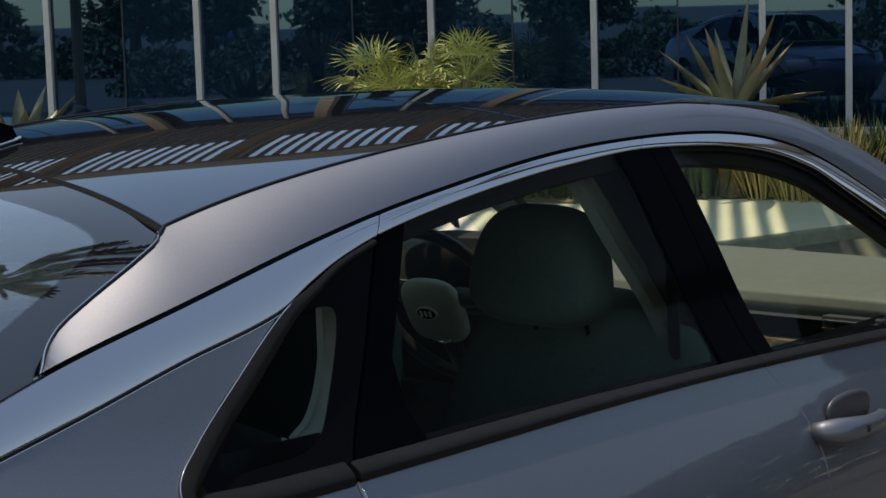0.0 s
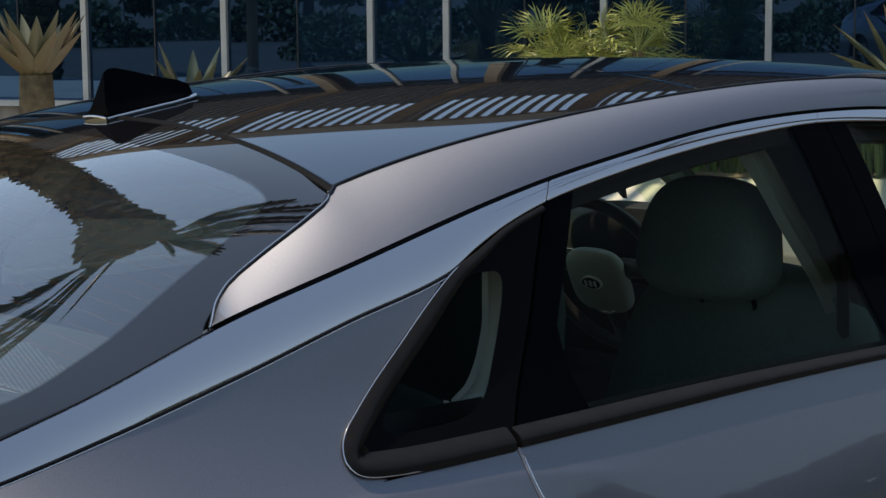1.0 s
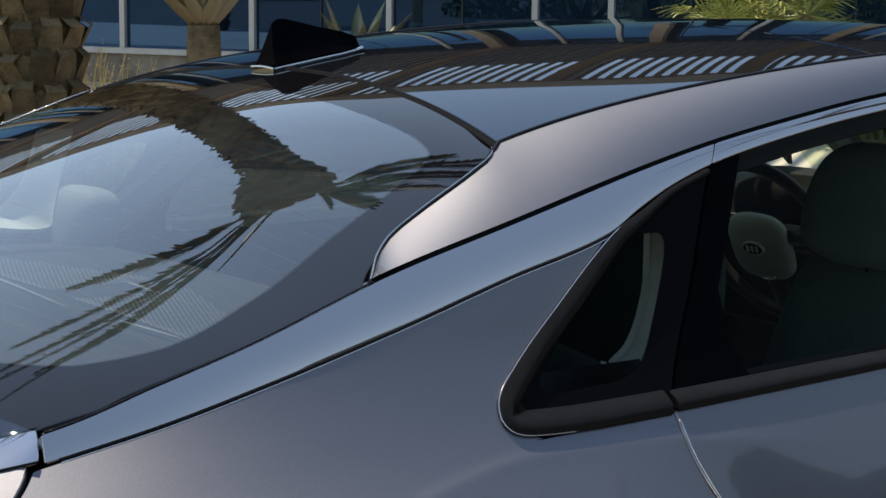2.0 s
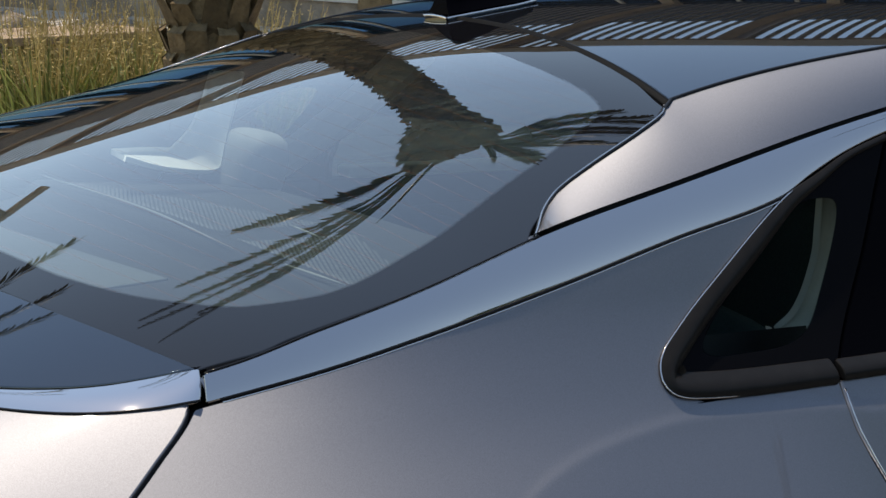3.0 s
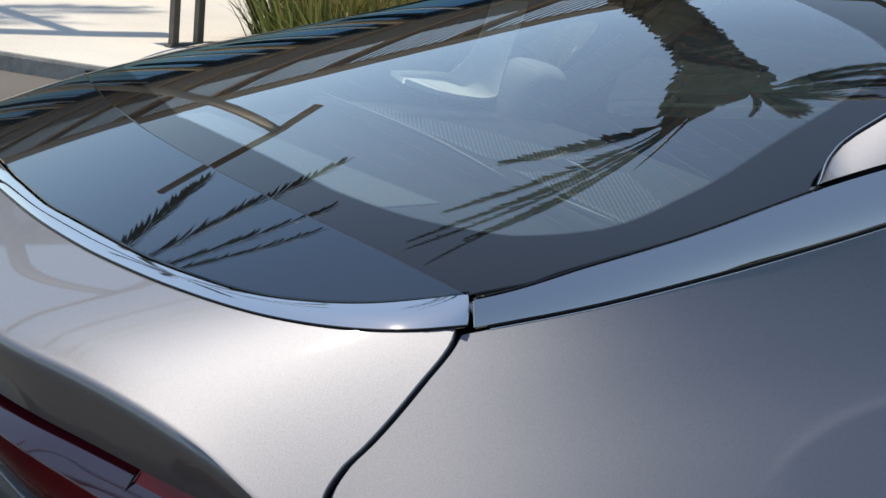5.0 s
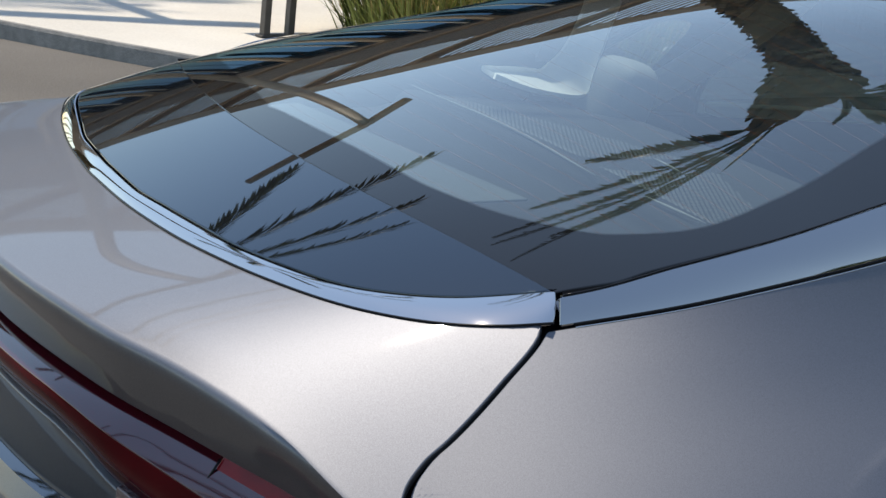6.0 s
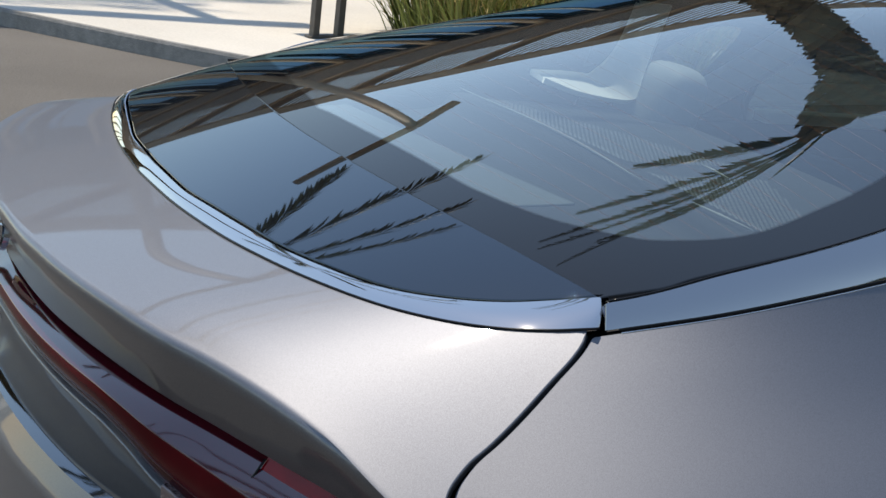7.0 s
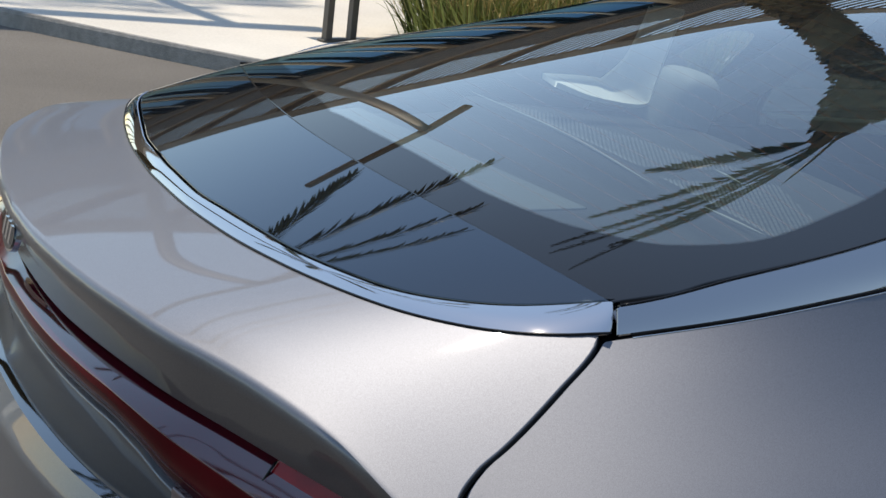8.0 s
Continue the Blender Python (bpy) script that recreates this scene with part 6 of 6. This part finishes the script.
def street_lamp(x, y, height, turn):
    thing = empty("street_lamp", x, y, PAVE, "tall tan lamp post with a flat double arm", "street lamp")
    bm = bmesh.new()
    tube(bm, [(x, y, PAVE), (x, y, PAVE + height)], [0.085, 0.07], 16)
    part("pole", bm, TAN, thing, "tan steel pole", True)
    d = Vector((math.cos(radians(turn)), math.sin(radians(turn)), 0))
    for s, span, rise in ((-1, 0.66, 24), (1, 1.70, 9)):
        bm = bmesh.new()
        mid = (d * math.cos(radians(rise)) + Vector((0, 0, math.sin(radians(rise))))) * s * span / 2
        box(bm, (span, 0.22, 0.10), Vector((x, y, PAVE + height + 0.02)) + mid, Matrix.Rotation(radians(turn), 4, "Z") @ Matrix.Rotation(radians(-rise), 4, "Y"), 0.02)
        part("lamp_head", bm, TAN, thing, "flat lamp head")
    bm = bmesh.new()
    box(bm, (0.28, 0.28, 0.03), (x, y, PAVE + 0.015), None, 0.005)
    part("base_plate", bm, TAN, thing)


street_lamp(1.93, 11.11, 6.65, 174.8)


# ---- behind: trees and parked cars that the glass mirrors ----
def tree(x, y, height, width, seed):
    rng = random.Random(seed)
    thing = empty("tree", x, y, 0, "broad dark green leafy tree beyond the car park", "tree", "trees round the car park")
    bm = bmesh.new()
    tube(bm, [(x, y, -0.02), (x + 0.1, y, height * 0.3), (x, y + 0.1, height * 0.6)], [0.28, 0.2, 0.08], 10)
    for k in range(7):
        a = k * 2.4
        tube(bm, [(x + 0.05, y, height * 0.3), (x + math.cos(a) * width * 0.3, y + math.sin(a) * width * 0.3, height * (0.5 + 0.06 * k))], [0.1, 0.03], 6)
    part("trunk", bm, TRUNK, thing, "brown trunk and limbs", True)
    verts, faces = [], []
    clumps = [(rng.gauss(0, 0.30), rng.gauss(0, 0.30), rng.uniform(0.28, 0.98)) for _ in range(46)]
    for cx, cy, cz in clumps:
        s = 0.20 * (1.15 - abs(cz - 0.55))
        for _ in range(64):
            p = np.array([x + width * 0.62 * (cx + rng.gauss(0, s * 0.5)), y + width * 0.62 * (cy + rng.gauss(0, s * 0.5)), height * (cz + rng.gauss(0, s * 0.25))])
            u = unit(np.array([rng.gauss(0, 1) for _ in range(3)]))
            w = unit(np.cross(u, np.array([rng.gauss(0, 1) for _ in range(3)])))
            l = rng.uniform(0.14, 0.30)
            b = len(verts)
            verts += [p - u * l, p + w * l * 0.5, p + u * l, p - w * l * 0.5]
            faces.append((b, b + 1, b + 2, b + 3))
    mesh_object("crown", verts, faces, LEAF_DARK, thing, "dark green leaves", False)


for i, (tx, ty, th, tw) in enumerate(((-38, 9, 3.2, 4), (-41, 3.0, 3.6, 4.5), (-36, -3.5, 2.9, 3.5), (-44, -9, 3.9, 5), (-37, -13, 3.8, 5), (-42, 17, 3.6, 5), (-34, 14.5, 3.0, 3.4), (-46, 25, 4.4, 6), (-30, -22, 6, 6), (-52, -2, 3.6, 6))):
    tree(tx, ty, th, tw, 40 + i)


# hedge rows added behind the camera, so the facade mirrors less bright asphalt
rh = np.random.default_rng(77)
hv = []
for n, a0, r0, r1, high, leaf in ((17000, 150, 33, 35, 1.5, 0.12), (12000, 172, 19.5, 21, 0.95, 0.08)):
    ha, hr = np.radians(rh.uniform(a0, 250, n)), rh.uniform(r0, r1, n)
    lump = 0.62 + 0.22 * np.sin(ha * 37) + 0.16 * np.sin(ha * 91 + 2)
    c = np.stack([10 + hr * np.cos(ha), 6 + hr * np.sin(ha), high * lump * rh.random(n) ** 0.8], -1)
    u3 = unit(rh.normal(size=(n, 3)))
    w3 = unit(np.cross(u3, rh.normal(size=(n, 3))))
    hv.append(np.stack([c - u3 * leaf, c + w3 * leaf * 0.7, c + u3 * leaf, c - w3 * leaf * 0.7], 1).reshape(-1, 3))
hv = np.concatenate(hv)
hf = np.arange(len(hv)).reshape(-1, 4)
tagged(mesh_object("far_hedge", hv, hf, LEAF_DARK, None, "", False), "dark green hedge rows added to darken the mirrored lot", "hedge", kind="stuff")


# dense woods out of view, added so the car's side mirrors something dark
rw = np.random.default_rng(5)
count = 30000
wa = np.radians(rw.uniform(-128, 14, count))
edge = 0.86 + 0.14 * (1 - smoothstep(-0.85, -0.45, wa)) + 0.015 * np.sin(wa * 9.0) + 0.012 * np.sin(wa * 23.0 + 1) + 0.012 * np.sin(wa * 51.0 + 2)
fade = 0.30 + 0.70 * smoothstep(-1.75, -0.75, wa)
wr = rw.uniform(24, 29, count)
c = np.stack([2 + wr * np.cos(wa), -1 + wr * np.sin(wa), 9.5 * fade * edge * (1 - rw.random(count) ** 1.6 * 0.995)], -1)
u3 = unit(rw.normal(size=(count, 3)))
w3 = unit(np.cross(u3, rw.normal(size=(count, 3))))
size = rw.uniform(0.22, 0.5, count)[:, None]
wv = np.stack([c - u3 * size, c + w3 * size * 0.55, c + u3 * size, c - w3 * size * 0.55], 1).reshape(-1, 3)
tagged(mesh_object("woods", wv, np.arange(count * 4).reshape(-1, 4), LEAF_DARK, None, "", False), "unseen dark green woods added to darken the car's side", "woods", kind="stuff")


def parked_car(x, y, turn, mat, label):
    thing = empty("parked_car", x, y, 0, label, "car", "cars parked across the lot")
    M = Matrix.Translation((x, y, 0)) @ Matrix.Rotation(radians(turn), 4, "Z")
    prof = [(-2.2, 0.35), (-2.25, 0.75), (-2.0, 0.98), (-1.5, 1.05), (-0.9, 1.52), (0.5, 1.55), (1.15, 1.06), (2.0, 0.92), (2.25, 0.7), (2.2, 0.35)]
    bm = bmesh.new()
    rows = []
    for w, k in ((-0.9, 0.94), (-0.78, 1.0), (0.78, 1.0), (0.9, 0.94)):
        rows.append([bm.verts.new((px_, w * (0.82 if pz > 1.2 else 1.0), pz if abs(w) < 0.8 else min(pz, pz * k))) for px_, pz in prof])
    for a, b in zip(rows, rows[1:]):
        for i in range(len(prof)):
            j = (i + 1) % len(prof)
            bm.faces.new((a[i], a[j], b[j], b[i]))
    bm.faces.new(rows[0][::-1])
    bm.faces.new(rows[-1])
    bmesh.ops.transform(bm, matrix=M, verts=bm.verts)
    part("body", bm, mat, thing, "painted body", True)
    for s in (-1, 1):
        bm = bmesh.new()
        q = [(-1.35, 1.08), (-0.85, 1.46), (0.45, 1.48), (0.98, 1.08)]
        f = [bm.verts.new((a, s * (0.905 if b < 1.2 else 0.75), b)) for a, b in q]
        bm.faces.new(f)
        bmesh.ops.transform(bm, matrix=M, verts=bm.verts)
        part("side_window", bm, CAR_GLASS, thing, "dark side windows")
    for wx in (-1.35, 1.35):
        for s in (-1, 1):
            bm = bmesh.new()
            bmesh.ops.create_cone(bm, cap_ends=True, segments=24, radius1=0.33, radius2=0.33, depth=0.22, matrix=M @ Matrix.Translation((wx, s * 0.82, 0.33)) @ Matrix.Rotation(radians(90), 4, "X"))
            part("wheel", bm, TYRE, thing, "black wheel")


parked_car(-58.0, 20.0, 20, WHITE_PAINT, "white car parked across the lot")
parked_car(-64.5, -6.0, 20, DARK_PAINT, "dark blue car parked across the lot")
parked_car(-66.0, 31.0, 20, RED_PAINT, "red car parked across the lot")
